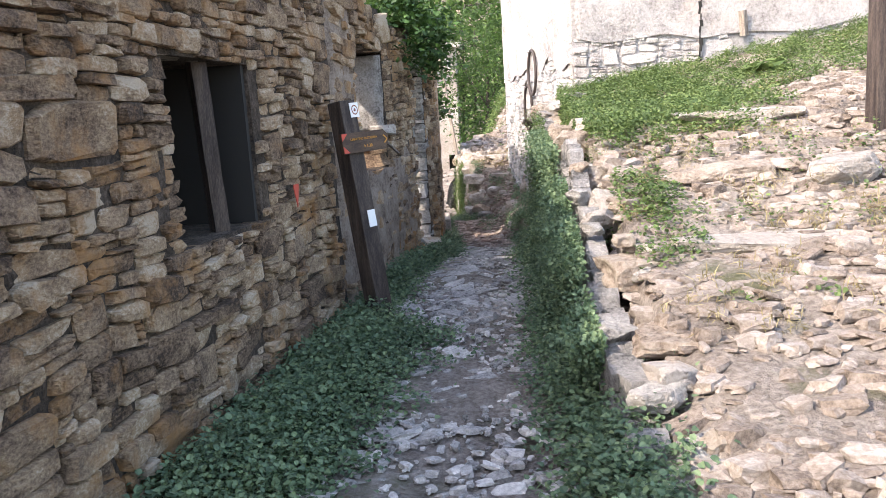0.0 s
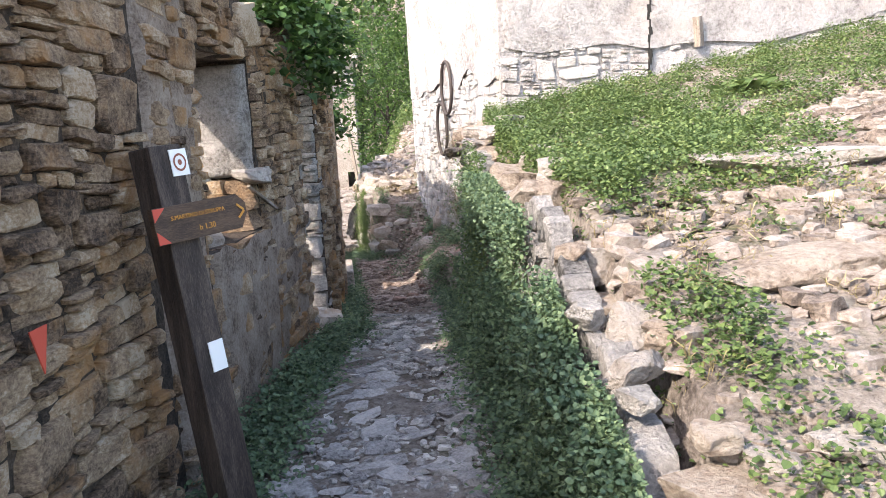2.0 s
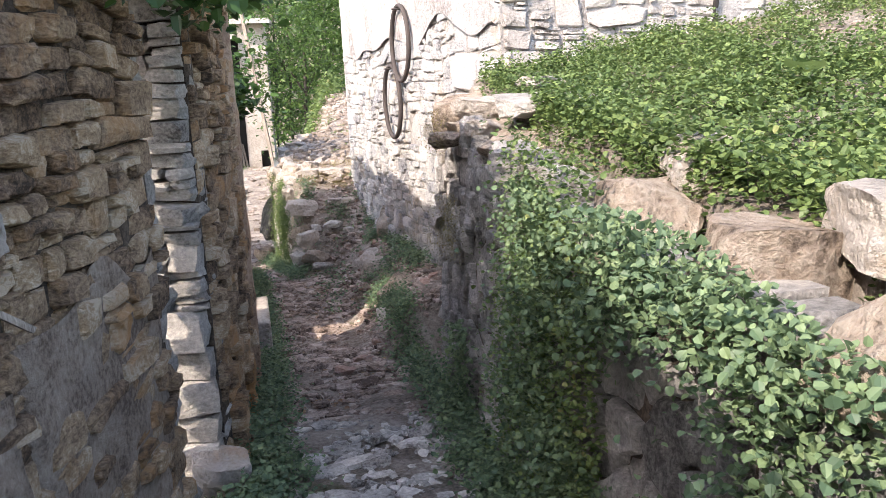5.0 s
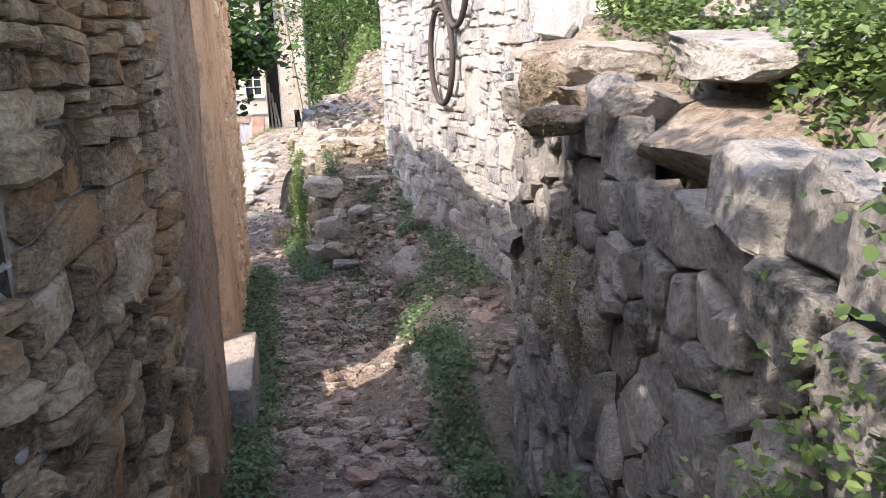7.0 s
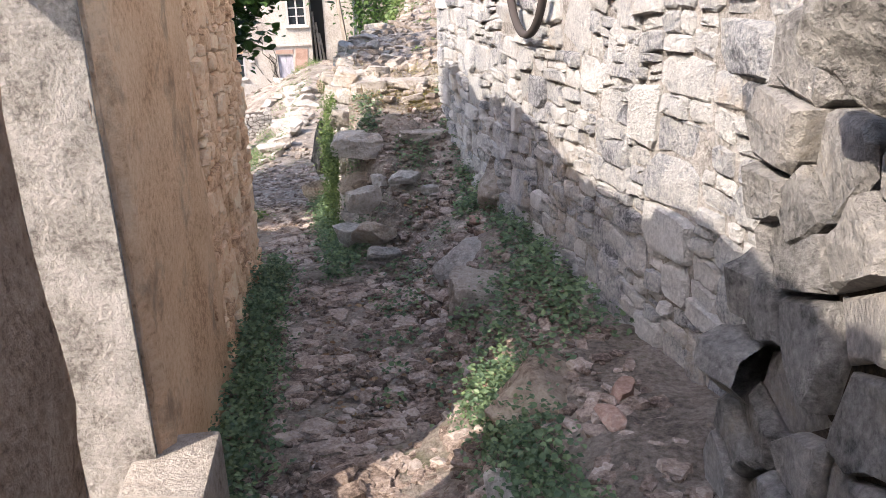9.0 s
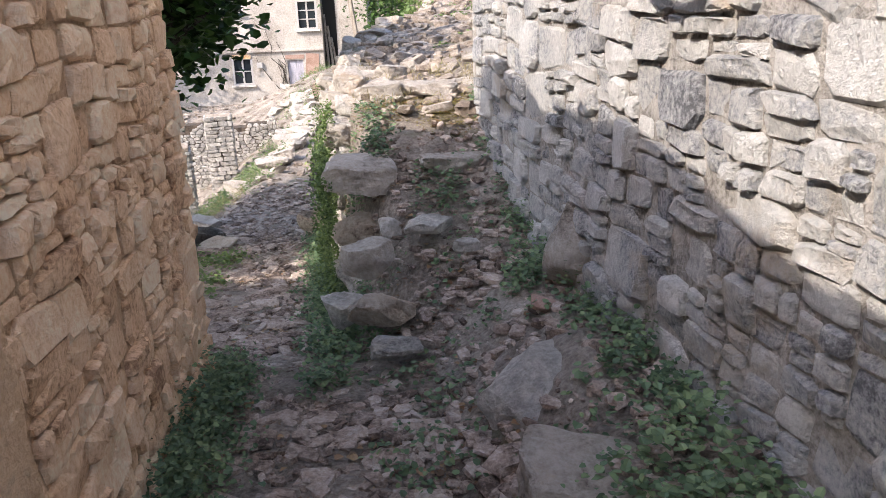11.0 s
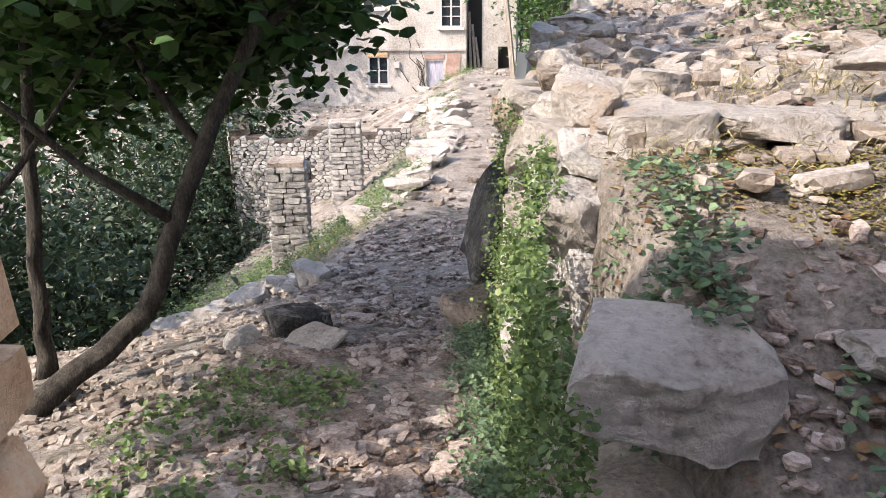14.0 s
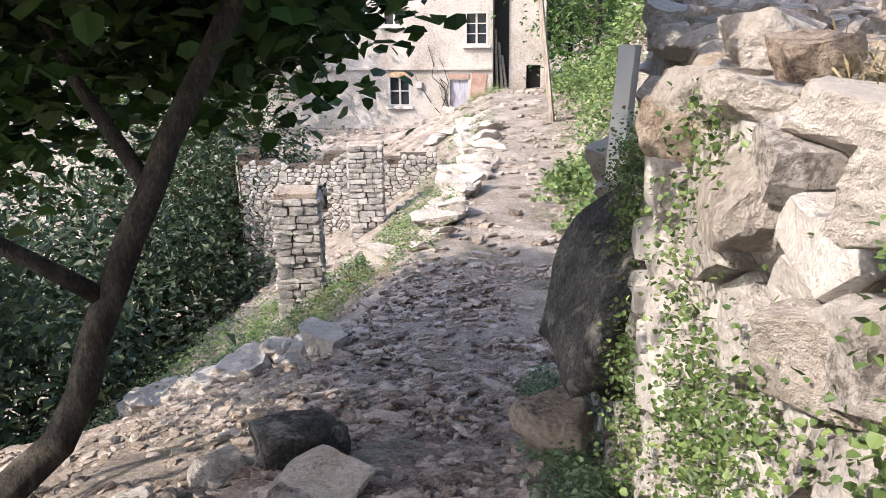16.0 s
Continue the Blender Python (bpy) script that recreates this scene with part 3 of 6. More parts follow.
# ---- left houses ----
HOLES_1 = [(left_s(3.88), left_s(4.72), 1.44, 2.17), (left_s(6.5), left_s(7.4), 1.5, 2.4), (left_s(8.4), left_s(8.98), 0.35, 2.5)]
top_1 = lambda s: 2.9 + 0.1 * math.sin(s * 2.3) + 0.05 * math.sin(s * 7.1) - 0.25 * smooth01((left_y(s) - 6) / 2)
line_1 = [p for p in LEFT_LINE if p[1] <= 9.1]
wall_ruin = rubble_wall("wall_1", line_1, 1, left_ground, top_1, 0.5, m_mortar, m_stone_brown_ob, m_stone_brown, 0.21, 0.42, 0.03, HOLES_1, spread_=None, gap=0.007,
                        seed=3, near=lambda p: abs(p[1] - 5.2) + 0.6 * abs(p[2] - 1.5), label="ruined house wall of brown rubble stone laid in earth mortar")
line_2a = [(0.045, 9.1), (0.07, 10.16)]
wall_mid = rubble_wall("wall_1b", line_2a, 1, lambda s: left_ground(s + left_s(9.1)), lambda s: 2.68, 0.5, m_mortar_brown, m_stone_brown_ob, m_stone_brown, 0.2, 0.5, 0.035, (), seed=8, spread_=None,
                       label="broken pier of brown rubble stone between the two houses")
line_2 = [(0.07, 10.16)] + [p for p in LEFT_LINE if p[1] > 10.3]
o2 = left_s(10.16)
HOLES_2 = [(left_s(10.95) - o2, left_s(11.62) - o2, 0.2, 2.2)]
ground_2 = lambda s: left_ground(s + o2)
top_2 = lambda s: 2.72 + 0.06 * math.sin(s * 3.1)
wall_ochre = rubble_wall("wall_2", line_2, 1, ground_2, top_2, 0.5, m_mortar_orange, m_stone_orange_ob, m_stone_orange, 0.17, 0.66, 0.02, HOLES_2, spread_=None,
                         stone_areas=[(left_s(12.75) - o2, left_s(14.64) - o2, -1, 9)], seed=5, near=lambda p: abs(p[1] - 13.8), gap=0.007,
                         label="house wall of rubble stone with patches of ochre render")


def render_coat(name, line, s0, s1, bottom, top, off, mat, label, side=1, ragged=0.06, seed=2):
    """A coat of render with an uneven surface and ragged edges, on a wall's face."""
    n, k = max(4, int((s1 - s0) / 0.05)), 40
    vs, fs = [], []
    for i in range(n + 1):
        u = s0 + (s1 - s0) * i / n
        for j in range(k + 1):
            z = bottom(u) + (top(u) - bottom(u)) * j / k
            du = ragged * noise.noise(Vector((seed, z * 5, 1.3))) if i in (0, n) else 0
            x, y, dx, dy = along(line, min(max(u + du, 0), length(line)))
            d = off + 0.016 * noise.noise(Vector((u * 3, z * 3, seed))) + 0.008 * noise.noise(Vector((u * 13, z * 13, seed)))
            if i in (0, n):
                d = -0.02
            vs.append((x + dy * side * d, y - dx * side * d, z))
    for i in range(n):
        for j in range(k):
            a = i * (k + 1) + j
            q = (a, a + k + 1, a + k + 2, a + 1)
            fs.append(q if side > 0 else q[::-1])
    ob = new(name, mesh_from(name, vs, fs, mat, smooth=True))
    return tagged(ob, label, "render", kind="structure")


render_coat("trim_render_brown", line_2, left_s(10.2) - o2, left_s(10.94) - o2, lambda s: ground_2(s) - 0.1, top_2, 0.05, m_plaster_brown, "weathered brown render on the house wall")
render_coat("trim_render_ochre", line_2, left_s(11.62) - o2, left_s(12.85) - o2, lambda s: ground_2(s) - 0.1, top_2, 0.03, m_plaster_orange, "flaking ochre render beside the doorway", seed=4)


def reveal(parent, line, s, z0, z1, depth, facing, mat_one, mat_many, seed, size=0.2):
    """Broken stones that line the side of an opening; facing -1: they look back along the line."""
    r = np.random.default_rng(seed)
    got = []
    split((0.0, depth, z0, z1), r, size, 0.5, got)
    x, y, dx, dy = along(line, s)
    places = []
    for d0, d1, c0, c1 in got:
        d = (d0 + d1) / 2
        out = facing * r.uniform(-0.02, 0.045)
        loc = (x - dy * d + dx * out, y + dx * d + dy * out, (c0 + c1) / 2)
        rot = turn3(r.normal(0, 0.06), r.normal(0, 0.06), math.atan2(dx, -dy) + r.normal(0, 0.12))
        places.append((int(r.integers(len(STONES))), place4(loc, rot, (d1 - d0, 0.12 + 0.1 * r.random(), (c1 - c0) * 0.97))))
    shared = {}
    for n, m in places:
        shared.setdefault(n, mesh_from("stone", STONES[n], CUBE_F, mat_one))
        ob = new("stone", shared[n])
        ob.matrix_world = Matrix([list(q) for q in m])
        ob.parent = parent


for k, (a, b, lo, hi) in enumerate(HOLES_1):
    for s, face in ((a, 1), (b, -1)):
        if k == 0 and face < 0:
            continue
        reveal(wall_ruin, line_1, s, max(lo, 0.35), 1.78 if k == 1 and face < 0 else hi, 0.5 if k else 0.3, face, (m_stone_brown_ob, m_stone_brown_ob, m_stone_grey_ob)[k], m_stone_brown, 20 + k * 2 + (face > 0), (0.16, 0.2, 0.21)[k])
render_coat("trim_render_pier", line_1, left_s(5.95), left_s(6.48), lambda s: left_ground(s) - 0.1, lambda s: 2.85, 0.026, m_mortar_brown, "smooth brown mortar over the stones beside the broken opening", seed=9)
render_coat("trim_render_sill", line_1, left_s(6.49), left_s(7.45), lambda s: left_ground(s) - 0.1, lambda s: 1.5 + 0.05 * noise.noise(Vector((s * 4, 2, 1))), 0.05, m_mortar_brown, "lumpy brown mortar under the broken opening", seed=11)
render_coat("trim_render_foot", line_1, left_s(7.46), left_s(8.36), lambda s: left_ground(s) - 0.1, lambda s: 1.55 + 0.2 * noise.noise(Vector((s * 3, 5, 1))), 0.026, m_mortar_brown, "brown mortar over the foot of the wall", seed=12)


def jamb_coat(name, y, z0, z1, depth, mat, label, seed):
    """Rough render on the far side of an opening in the left wall, facing back down the lane."""
    x, yy, dx, dy = along(LEFT_LINE, left_s(y))
    vs, fs, n, k = [], [], 14, 34
    for i in range(n + 1):
        for j in range(k + 1):
            d, z = depth * i / n, z0 + (z1 - z0) * j / k
            o = 0.075 + 0.03 * noise.noise(Vector((d * 5, z * 5, seed))) + 0.016 * noise.noise(Vector((d * 17, z * 17, seed))) - (0.1 if i in (0, n) or j in (0, k) else 0)
            vs.append((x - dy * d - dx * o, yy + dx * d - dy * o, z))
    for i in range(n):
        for j in range(k):
            a = i * (k + 1) + j
            fs.append((a, a + 1, a + k + 2, a + k + 1))
    return tagged(new(name, mesh_from(name, vs, fs, mat, smooth=True)), label, "render", kind="structure")


jamb_coat("trim_jamb_render", 7.4, 1.78, 2.39, 0.46, m_mortar_pale, "rough pale render on the broken opening's far jamb", 3)
reveal(wall_mid, line_2a, 0.02, 0.3, 2.65, 0.5, -1, m_stone_grey_ob, m_stone_pale, 41, 0.24)
end_s = length(line_2)
reveal(wall_ochre, line_2, end_s - 0.02, -0.1, 2.65, 0.5, 1, m_stone_orange_ob, m_stone_orange, 43, 0.26)
for s, face in ((HOLES_2[0][1], -1),):
    x, y, dx, dy = along(line_2, s)
    bm = block_bm((x - dy * 0.26, y + dx * 0.26 - 0.01, 1.35), (0.03, 0.5, 2.1), pose(0, 0, 0, 0, 0, math.degrees(math.atan2(dx, -dy)) - 90))
    part("trim_jamb", bm, m_mortar_pale)
    tagged(bpy.data.objects["trim_jamb"], "rough pale render on the doorway's jamb", "jamb", kind="structure")

# panel painted near black for the shade inside the window opening
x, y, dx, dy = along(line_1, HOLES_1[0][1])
tagged(part("trim_window_shade", block_bm((x - dy * 0.27, y + dx * 0.27 - 0.02, 1.8), (0.5, 0.03, 0.78), pose(0, 0, 0, 0, 0, math.degrees(math.atan2(dx, -dy)))), m_dark), "near-black panel for the shaded side of the window opening", "casing", kind="structure")

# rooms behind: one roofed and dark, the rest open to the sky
# near-black paint puts the room's shade into its surfaces
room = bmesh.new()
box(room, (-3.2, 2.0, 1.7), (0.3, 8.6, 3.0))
tagged(part("wall_room_back", room, m_dark), "back wall of the dark room, its shade painted near black", "wall", kind="structure")
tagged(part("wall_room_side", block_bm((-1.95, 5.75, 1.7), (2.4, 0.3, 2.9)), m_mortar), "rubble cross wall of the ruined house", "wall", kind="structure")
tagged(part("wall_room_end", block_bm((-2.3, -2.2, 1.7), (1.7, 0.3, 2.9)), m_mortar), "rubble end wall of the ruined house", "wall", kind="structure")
tagged(part("ceiling", block_bm((-2.25, 1.75, 3.02), (2.1, 7.6, 0.12)), m_dark), "unseen ceiling of the dark room, painted near black", "ceiling", kind="structure")
tagged(part("floor_room", block_bm((-2.05, 1.75, 0.5), (2.0, 7.6, 0.1)), m_dark), "floor of the dark room, its shade painted near black", "floor", kind="structure")
# cross wall at the far end of the ochre house
tagged(part("wall_ochre_end", block_bm((-2.05, 14.3, 1.0), (3.0, 0.45, 3.4), pose(0, 0, 0, 0, 0, 4)), m_mortar_orange), "rubble end wall of the ochre house", "wall", kind="structure")

# lintels, sills and the upright beam in the window
def beam(name, a, b, w, h, mat, label, category, parent=None, seed=1):
    a, b = Vector(a), Vector(b)
    d = b - a
    m = d.to_track_quat("Z", "Y").to_matrix().to_4x4()
    bm = bmesh.new()
    rings, r = [], np.random.default_rng(seed)
    n = 8
    for i in range(n + 1):
        p = a + d * i / n
        ring = []
        for cx, cy in ((-1, -1), (0, -1.06), (1, -1), (1.05, 0), (1, 1), (0, 1.06), (-1, 1), (-1.05, 0)):
            off = Vector((cx * w / 2 * 0.96 + r.normal(0, w * 0.02), cy * h / 2 * 0.96 + r.normal(0, h * 0.02), 0))
            ring.append(bm.verts.new(p + m.to_3x3() @ off))
        rings.append(ring)
    for u, v in zip(rings, rings[1:]):
        for i in range(8):
            bm.faces.new((u[i], u[(i + 1) % 8], v[(i + 1) % 8], v[i]))
    bm.faces.new(rings[0][::-1]), bm.faces.new(rings[-1])
    ob = part(name, bm, mat, parent)
    return tagged(ob, label, category) if label else ob


def on_left(y, inset, z):
    x, yy, dx, dy = along(LEFT_LINE, left_s(y))
    return (x - dy * inset, yy + dx * inset, z)


beam("lintel_beam", on_left(3.8, 0.1, 2.22), on_left(4.75, 0.1, 2.24), 0.2, 0.12, m_wood_old, "weathered wooden lintel over the window opening", "lintel")
beam("lintel_beam", on_left(6.35, 0.12, 2.45), on_left(7.55, 0.12, 2.47), 0.22, 0.12, m_wood_old, "weathered wooden lintel over the broken opening", "lintel", seed=2)
beam("lintel_beam", on_left(8.25, 0.12, 2.52), on_left(9.15, 0.12, 2.5), 0.22, 0.12, m_wood_old, "weathered wooden lintel over the broken doorway", "lintel", seed=5)
beam("lintel_beam", on_left(10.8, 0.14, 2.26), on_left(11.8, 0.14, 2.26), 0.22, 0.12, m_wood_old, "weathered wooden lintel over the doorway", "lintel", seed=6)
beam("window_post", on_left(4.44, 0.08, 1.38), on_left(4.42, 0.1, 2.18), 0.075, 0.07, m_wood_dark, "dark wooden upright standing in the window opening", "post", seed=3)
beam("door_frame_post", on_left(10.99, 0.02, 0.18), on_left(10.98, 0.03, 2.2), 0.045, 0.05, m_wood_old, "old wooden door post", "door post", seed=4)

# ---- white house beside the lane ----
K, FARC = (1.78, 10.95), (1.15, 16.0)
alley_line = [K, FARC]
alley_ground = lambda s: ground_z(along(alley_line, s)[0] - 0.08, along(alley_line, s)[1]) - 0.03
wall_alley = rubble_wall("wall_3", alley_line, -1, alley_ground, lambda s: 6.0, 0.5, m_mortar_pale, m_stone_wash_ob, m_stone_wash, 0.22, 0.62, 0.02, (), spread_=None,
                         stone_areas=[(0, 5.09, -1, 2.6)], seed=9, near=lambda p: abs(p[1] - 13.8) + abs(p[2] - 1.0), gap=0.01,
                         label="whitewashed rubble wall of a tall house beside the lane")
front_line = [(9.0, 11.75), K]
front_ground = lambda s: ground_z(*[along(front_line, s)[0], along(front_line, s)[1] - 0.1]) - 0.05
wall_front = rubble_wall("wall_4", front_line, -1, front_ground, lambda s: 6.0, 0.5, m_plaster_white, m_stone_pale_ob, m_stone_pale, 0.24, 0.5, 0.018, (), spread_=None,
                         stone_areas=[(5.3, 7.2, 1.5, 2.72), (0.6, 3.8, 2.0, 2.95)], seed=13, near=lambda p: p[0], gap=0.02,
                         label="front wall of the white house with flaking lime render")
render_coat("trim_render_white", front_line, 0.0, 7.24, lambda s: 2.66 + 0.09 * noise.noise(Vector((s * 1.7, 1, 1))) + 0.26 * smooth01((4.2 - s) / 1.5), lambda s: 6.0, 0.03, m_plaster_white,
            "old white lime render on the house front", side=-1, seed=6)
render_coat("trim_render_alley", alley_line, 0.02, 5.05, lambda s: 2.45 + 0.2 * noise.noise(Vector((s * 1.3, 4, 1))), lambda s: 6.0, 0.04, m_plaster_white,
            "old white lime render above the lane", side=-1, seed=8)
tagged(part("wall_5", block_bm((5.0, 16.35, 3.0), (7.7, 0.4, 7.0), pose(0, 0, 0, 0, 0, 5)), m_mortar_pale), "rear wall of the white house", "wall", kind="structure")
bm = bmesh.new()
box(bm, (5.3, 13.8, 6.15), (8.4, 6.4, 0.14), pose(0, 0, 0, 0, 0, 6))
tagged(part("roof_white_house", bm, m_stone_grey), "stone slab roof of the white house", "roof", kind="structure")
# crack, and a sherd of wood left in the front
cx, cy = 3.38, 11.13
bm = bmesh.new()
for i in range(22):
    z = 2.2 + i * 0.075
    box(bm, (cx + 0.012 * math.sin(i * 1.7) - 0.0, cy - 0.035 + 0.012, z), (0.016 + 0.012 * (i % 3), 0.03, 0.08), pose(0, 0, 0, 0, 8 * math.sin(i * 2.1), 6))
tagged(part("trim_crack", bm, m_dark), "open crack in the house front's render", "crack", kind="structure")
beam("wall_peg", (3.93, 11.14, 2.62), (3.9, 11.12, 2.92), 0.075, 0.07, m_wood_old, "stub of old timber set in the house front", "timber stub", seed=8)


# two bicycle tyres on nails
def tyre(at, r, wide, tilt):
    bm = bmesh.new()
    R, q = r, 0.019
    rings = []
    for i in range(44):
        a = 2 * math.pi * i / 44
        c = Vector((0, math.cos(a) * R * wide, math.sin(a) * R))
        n = Vector((0, math.cos(a), math.sin(a)))
        rings.append([bm.verts.new(c + n * math.cos(b) * q + Vector((math.sin(b) * q * 1.15, 0, 0))) for b in [2 * math.pi * j / 8 for j in range(8)]])
    for i in range(44):
        u, v = rings[i], rings[(i + 1) % 44]
        for j in range(8):
            bm.faces.new((u[j], u[(j + 1) % 8], v[(j + 1) % 8], v[j]))
    ob = part("bicycle_tyre", bm, m_rubber, smooth=True)
    ob.matrix_world = pose(*at, tilt, 0, 7.1)
    tagged(ob, "old black bicycle tyre hung on the white wall", "tyre", "tyres on the white wall")
    bm = bmesh.new()
    bmesh.ops.create_cone(bm, cap_ends=True, segments=8, radius1=0.007, radius2=0.007, depth=0.12, matrix=pose(*at, 0, 90, 7) @ pose(-(R - 0.03), 0, 0.0))
    nail = part("wall_nail", bm, m_rubber)
    tagged(nail, "rusty iron nail in the wall", "nail", "nails in the white wall")


tyre((1.435, 13.12, 2.42), 0.33, 0.86, 2)
tyre((1.385, 13.48, 1.9), 0.34, 0.86, -2)

# ---- dry-stone retaining wall ----
RET = [(1.0, 3.3), (1.05, 4.6), (1.1, 6.0), (1.17, 9.5), (1.25, 10.4), (1.31, 10.9), (1.62, 11.0)]
ret_low = lambda s: ground_z(along(RET, s)[0] - 0.3, along(RET, s)[1]) if along(RET, s)[1] < 10.85 else 0.42
ret_top = lambda s: float(interp(along(RET, s)[1], [(3.3, 0.84), (4, 1.0), (4.75, 1.16), (5.5, 1.38), (6.5, 1.62), (7.8, 1.66), (8.6, 1.7), (9.5, 1.74), (10.9, 1.72)])) + 0.03 * math.sin(s * 5)
wall_ret = rubble_wall("wall_6", RET, -1, ret_low, ret_top, 0.35, m_mortar, m_stone_dry_ob, m_stone_dry, 0.145, 0.68, 0.03, (), seed=17, spread_=(0.45, 0.7, 1.0, 1.3, 1.6),
                       near=lambda p: abs(p[1] - 9.7), gap=0.008, lean=0.04, drop=0.22, label="dry-stone retaining wall of grey stones under the terrace")
UP = [(0.3, 16.2), (0.27, 16.4), (0.17, 17.2), (0.12, 18.0), (0.14, 18.8), (0.18, 20.2), (0.22, 21.0)]
up_low = lambda s: ground_z(along(UP, s)[0] - 0.45, along(UP, s)[1])
up_top = lambda s: float(interp(along(UP, s)[1], [(15.3, 0.42), (15.7, 0.66), (16.2, 0.82), (17.2, 0.92), (18.4, 0.85), (19, 0.5), (21, 0.0)])) + 0.04 * math.sin(s * 6)
wall_up = rubble_wall("wall_7", UP, -1, up_low, up_top, 0.35, m_mortar, m_stone_pale_ob, m_stone_pale, 0.2, 0.66, 0.06, (), seed=19, spread_=(0.4, 0.7, 1.0, 1.4),
                      near=lambda p: p[1], gap=0.012, lean=0.05, drop=0.5, label="dry-stone wall of pale stones holding up the bank")

# ---- rocks ----


def rock_mesh(seed, cuts=13, detail=4, rough=0.055):
    """A broken boulder in a unit box: a ball cut by planes, with chipped relief."""
    r = np.random.default_rng(seed)
    bm = bmesh.new()
    bmesh.ops.create_icosphere(bm, subdivisions=detail, radius=0.72)
    planes = [(Vector(r.normal(0, 1, 3)).normalized(), r.uniform(0.33, 0.52)) for _ in range(cuts)]
    planes += [(Vector((r.normal(0, 0.12), r.normal(0, 0.12), 1)).normalized(), 0.4), (Vector((0, 0, -1)), 0.42)]
    for v in bm.verts:
        for n, d in planes:
            over = v.co.dot(n) - d
            if over > 0:
                v.co -= n * over
        for k in range(3):
            v.co[k] = max(-0.5, min(0.5, v.co[k]))
        p = v.co * 2.6 + Vector((seed * 3.1, 0, 0))
        v.co += v.co.normalized() * ((noise.fractal(p, 0.7, 2.2, 5) * rough - 0.02 * abs(noise.noise(p * 2.3))))
    me = bpy.data.meshes.new("rock")
    bm.to_mesh(me)
    bm.free()
    me.polygons.foreach_set("use_smooth", [False] * len(me.polygons))
    return me


ROCKS = [rock_mesh(k) for k in range(14)]
ROCK_MATS = {"grey": m_rock, "pale": m_rock_pale, "brown": m_rock_brown, "dark": m_rock_dark}
rock_data = {}


def rock(at, size, turn=0.0, kind="grey", shape=0, tilt=(0, 0), label="", name="boulder", group=""):
    key = (shape % len(ROCKS), kind)
    if key not in rock_data:
        me = ROCKS[key[0]].copy()
        me.materials.append(ROCK_MATS[kind])
        rock_data[key] = me
    ob = new(name, rock_data[key])
    ob.matrix_world = pose(*at, tilt[0], tilt[1], turn) @ Matrix.Diagonal((*size, 1))
    return tagged(ob, label or {"grey": "grey weathered boulder lying on the ground", "pale": "pale sun-bleached boulder lying on the bank",
                                "brown": "brown broken boulder lying by the lane", "dark": "dark lichen-covered rock leaning on the bank"}[kind], "rock", group)


# by the steps and along the terrace's edge
rock((1.27, 5.98, 1.44), (0.3, 0.3, 0.2), 20, "pale", 1, label="pale boulder set on the terrace edge")
rock((1.27, 5.42, 1.27), (0.26, 0.3, 0.36), -30, "pale", 2, (10, 8), label="pale boulder propped on the terrace edge")
rock((1.34, 4.72, 1.1), (0.5, 0.34, 0.2), 15, "brown", 3, label="broad brown stone at the foot of the terrace")
rock((1.16, 4.38, 0.88), (0.3, 0.34, 0.26), 60, "brown", 4)
rock((1.32, 3.95, 0.98), (0.62, 0.3, 0.14), 10, "brown", 5, label="long flat kerb stone of the stepped ramp")
rock((1.3, 3.35, 0.82), (0.6, 0.26, 0.16), 12, "grey", 6, label="long flat kerb stone of the stepped ramp")
rock((1.05, 2.85, 0.66), (0.32, 0.3, 0.14), 40, "grey", 0)
rock((1.3, 5.75, 1.26), (0.28, 0.4, 0.26), 8, "brown", 12, label="brown split stone between the pale boulders")
rock((1.85, 5.55, 1.45), (0.7, 0.28, 0.16), 8, "brown", 7, label="long step stone across the paved ramp")
rock((2.3, 6.45, 1.74), (0.8, 0.34, 0.16), -8, "pale", 8, label="long step stone across the paved ramp")
rock((1.9, 4.72, 1.2), (0.9, 0.26, 0.12), 4, "pale", 9, label="long step stone across the paved ramp")
rock((2.5, 5.3, 1.46), (0.4, 0.3, 0.2), 50, "pale", 10)
rock((2.35, 4.35, 1.18), (0.34, 0.26, 0.2), 10, "grey", 11)
rock((2.1, 3.6, 1.02), (0.3, 0.4, 0.2), 70, "pale", 12)
rock((1.25, 6.75, 1.62), (0.34, 0.4, 0.24), 5, "brown", 13)
rock((1.22, 7.25, 1.6), (0.3, 0.34, 0.3), 35, "brown", 1)
rock((1.45, 7.05, 1.72), (0.3, 0.3, 0.2), 75, "pale", 4)
rock((1.28, 7.8, 1.62), (0.34, 0.36, 0.3), 20, "brown", 2)
rock((1.5, 7.9, 1.76), (0.36, 0.26, 0.2), 66, "pale", 6)
rock((1.25, 8.35, 1.6), (0.28, 0.32, 0.32), 5, "grey", 3)
rock((1.47, 9.38, 1.89), (0.4, 0.5, 0.13), 18, "grey", 5, (3, -6), label="flat grey slab lying on the wall's top")
rock((1.42, 9.25, 1.71), (0.4, 0.55, 0.24), 5, "brown", 7, label="thick brown slab capping the wall")
rock((1.39, 9.82, 1.73), (0.36, 0.44, 0.24), 40, "brown", 8, label="thick brown slab capping the wall")
rock((1.46, 10.1, 1.86), (0.34, 0.34, 0.2), 15, "pale", 9, label="pale stone capping the wall")
rock((1.42, 10.45, 1.82), (0.36, 0.34, 0.3), 62, "brown", 10, label="brown stone capping the wall")
rock((1.52, 10.75, 1.76), (0.34, 0.3, 0.34), 25, "grey", 11, label="grey stone on the wall's end")
rock((1.66, 9.75, 1.98), (0.3, 0.26, 0.12), 35, "pale", 12, label="small pale slab on the wall's top")
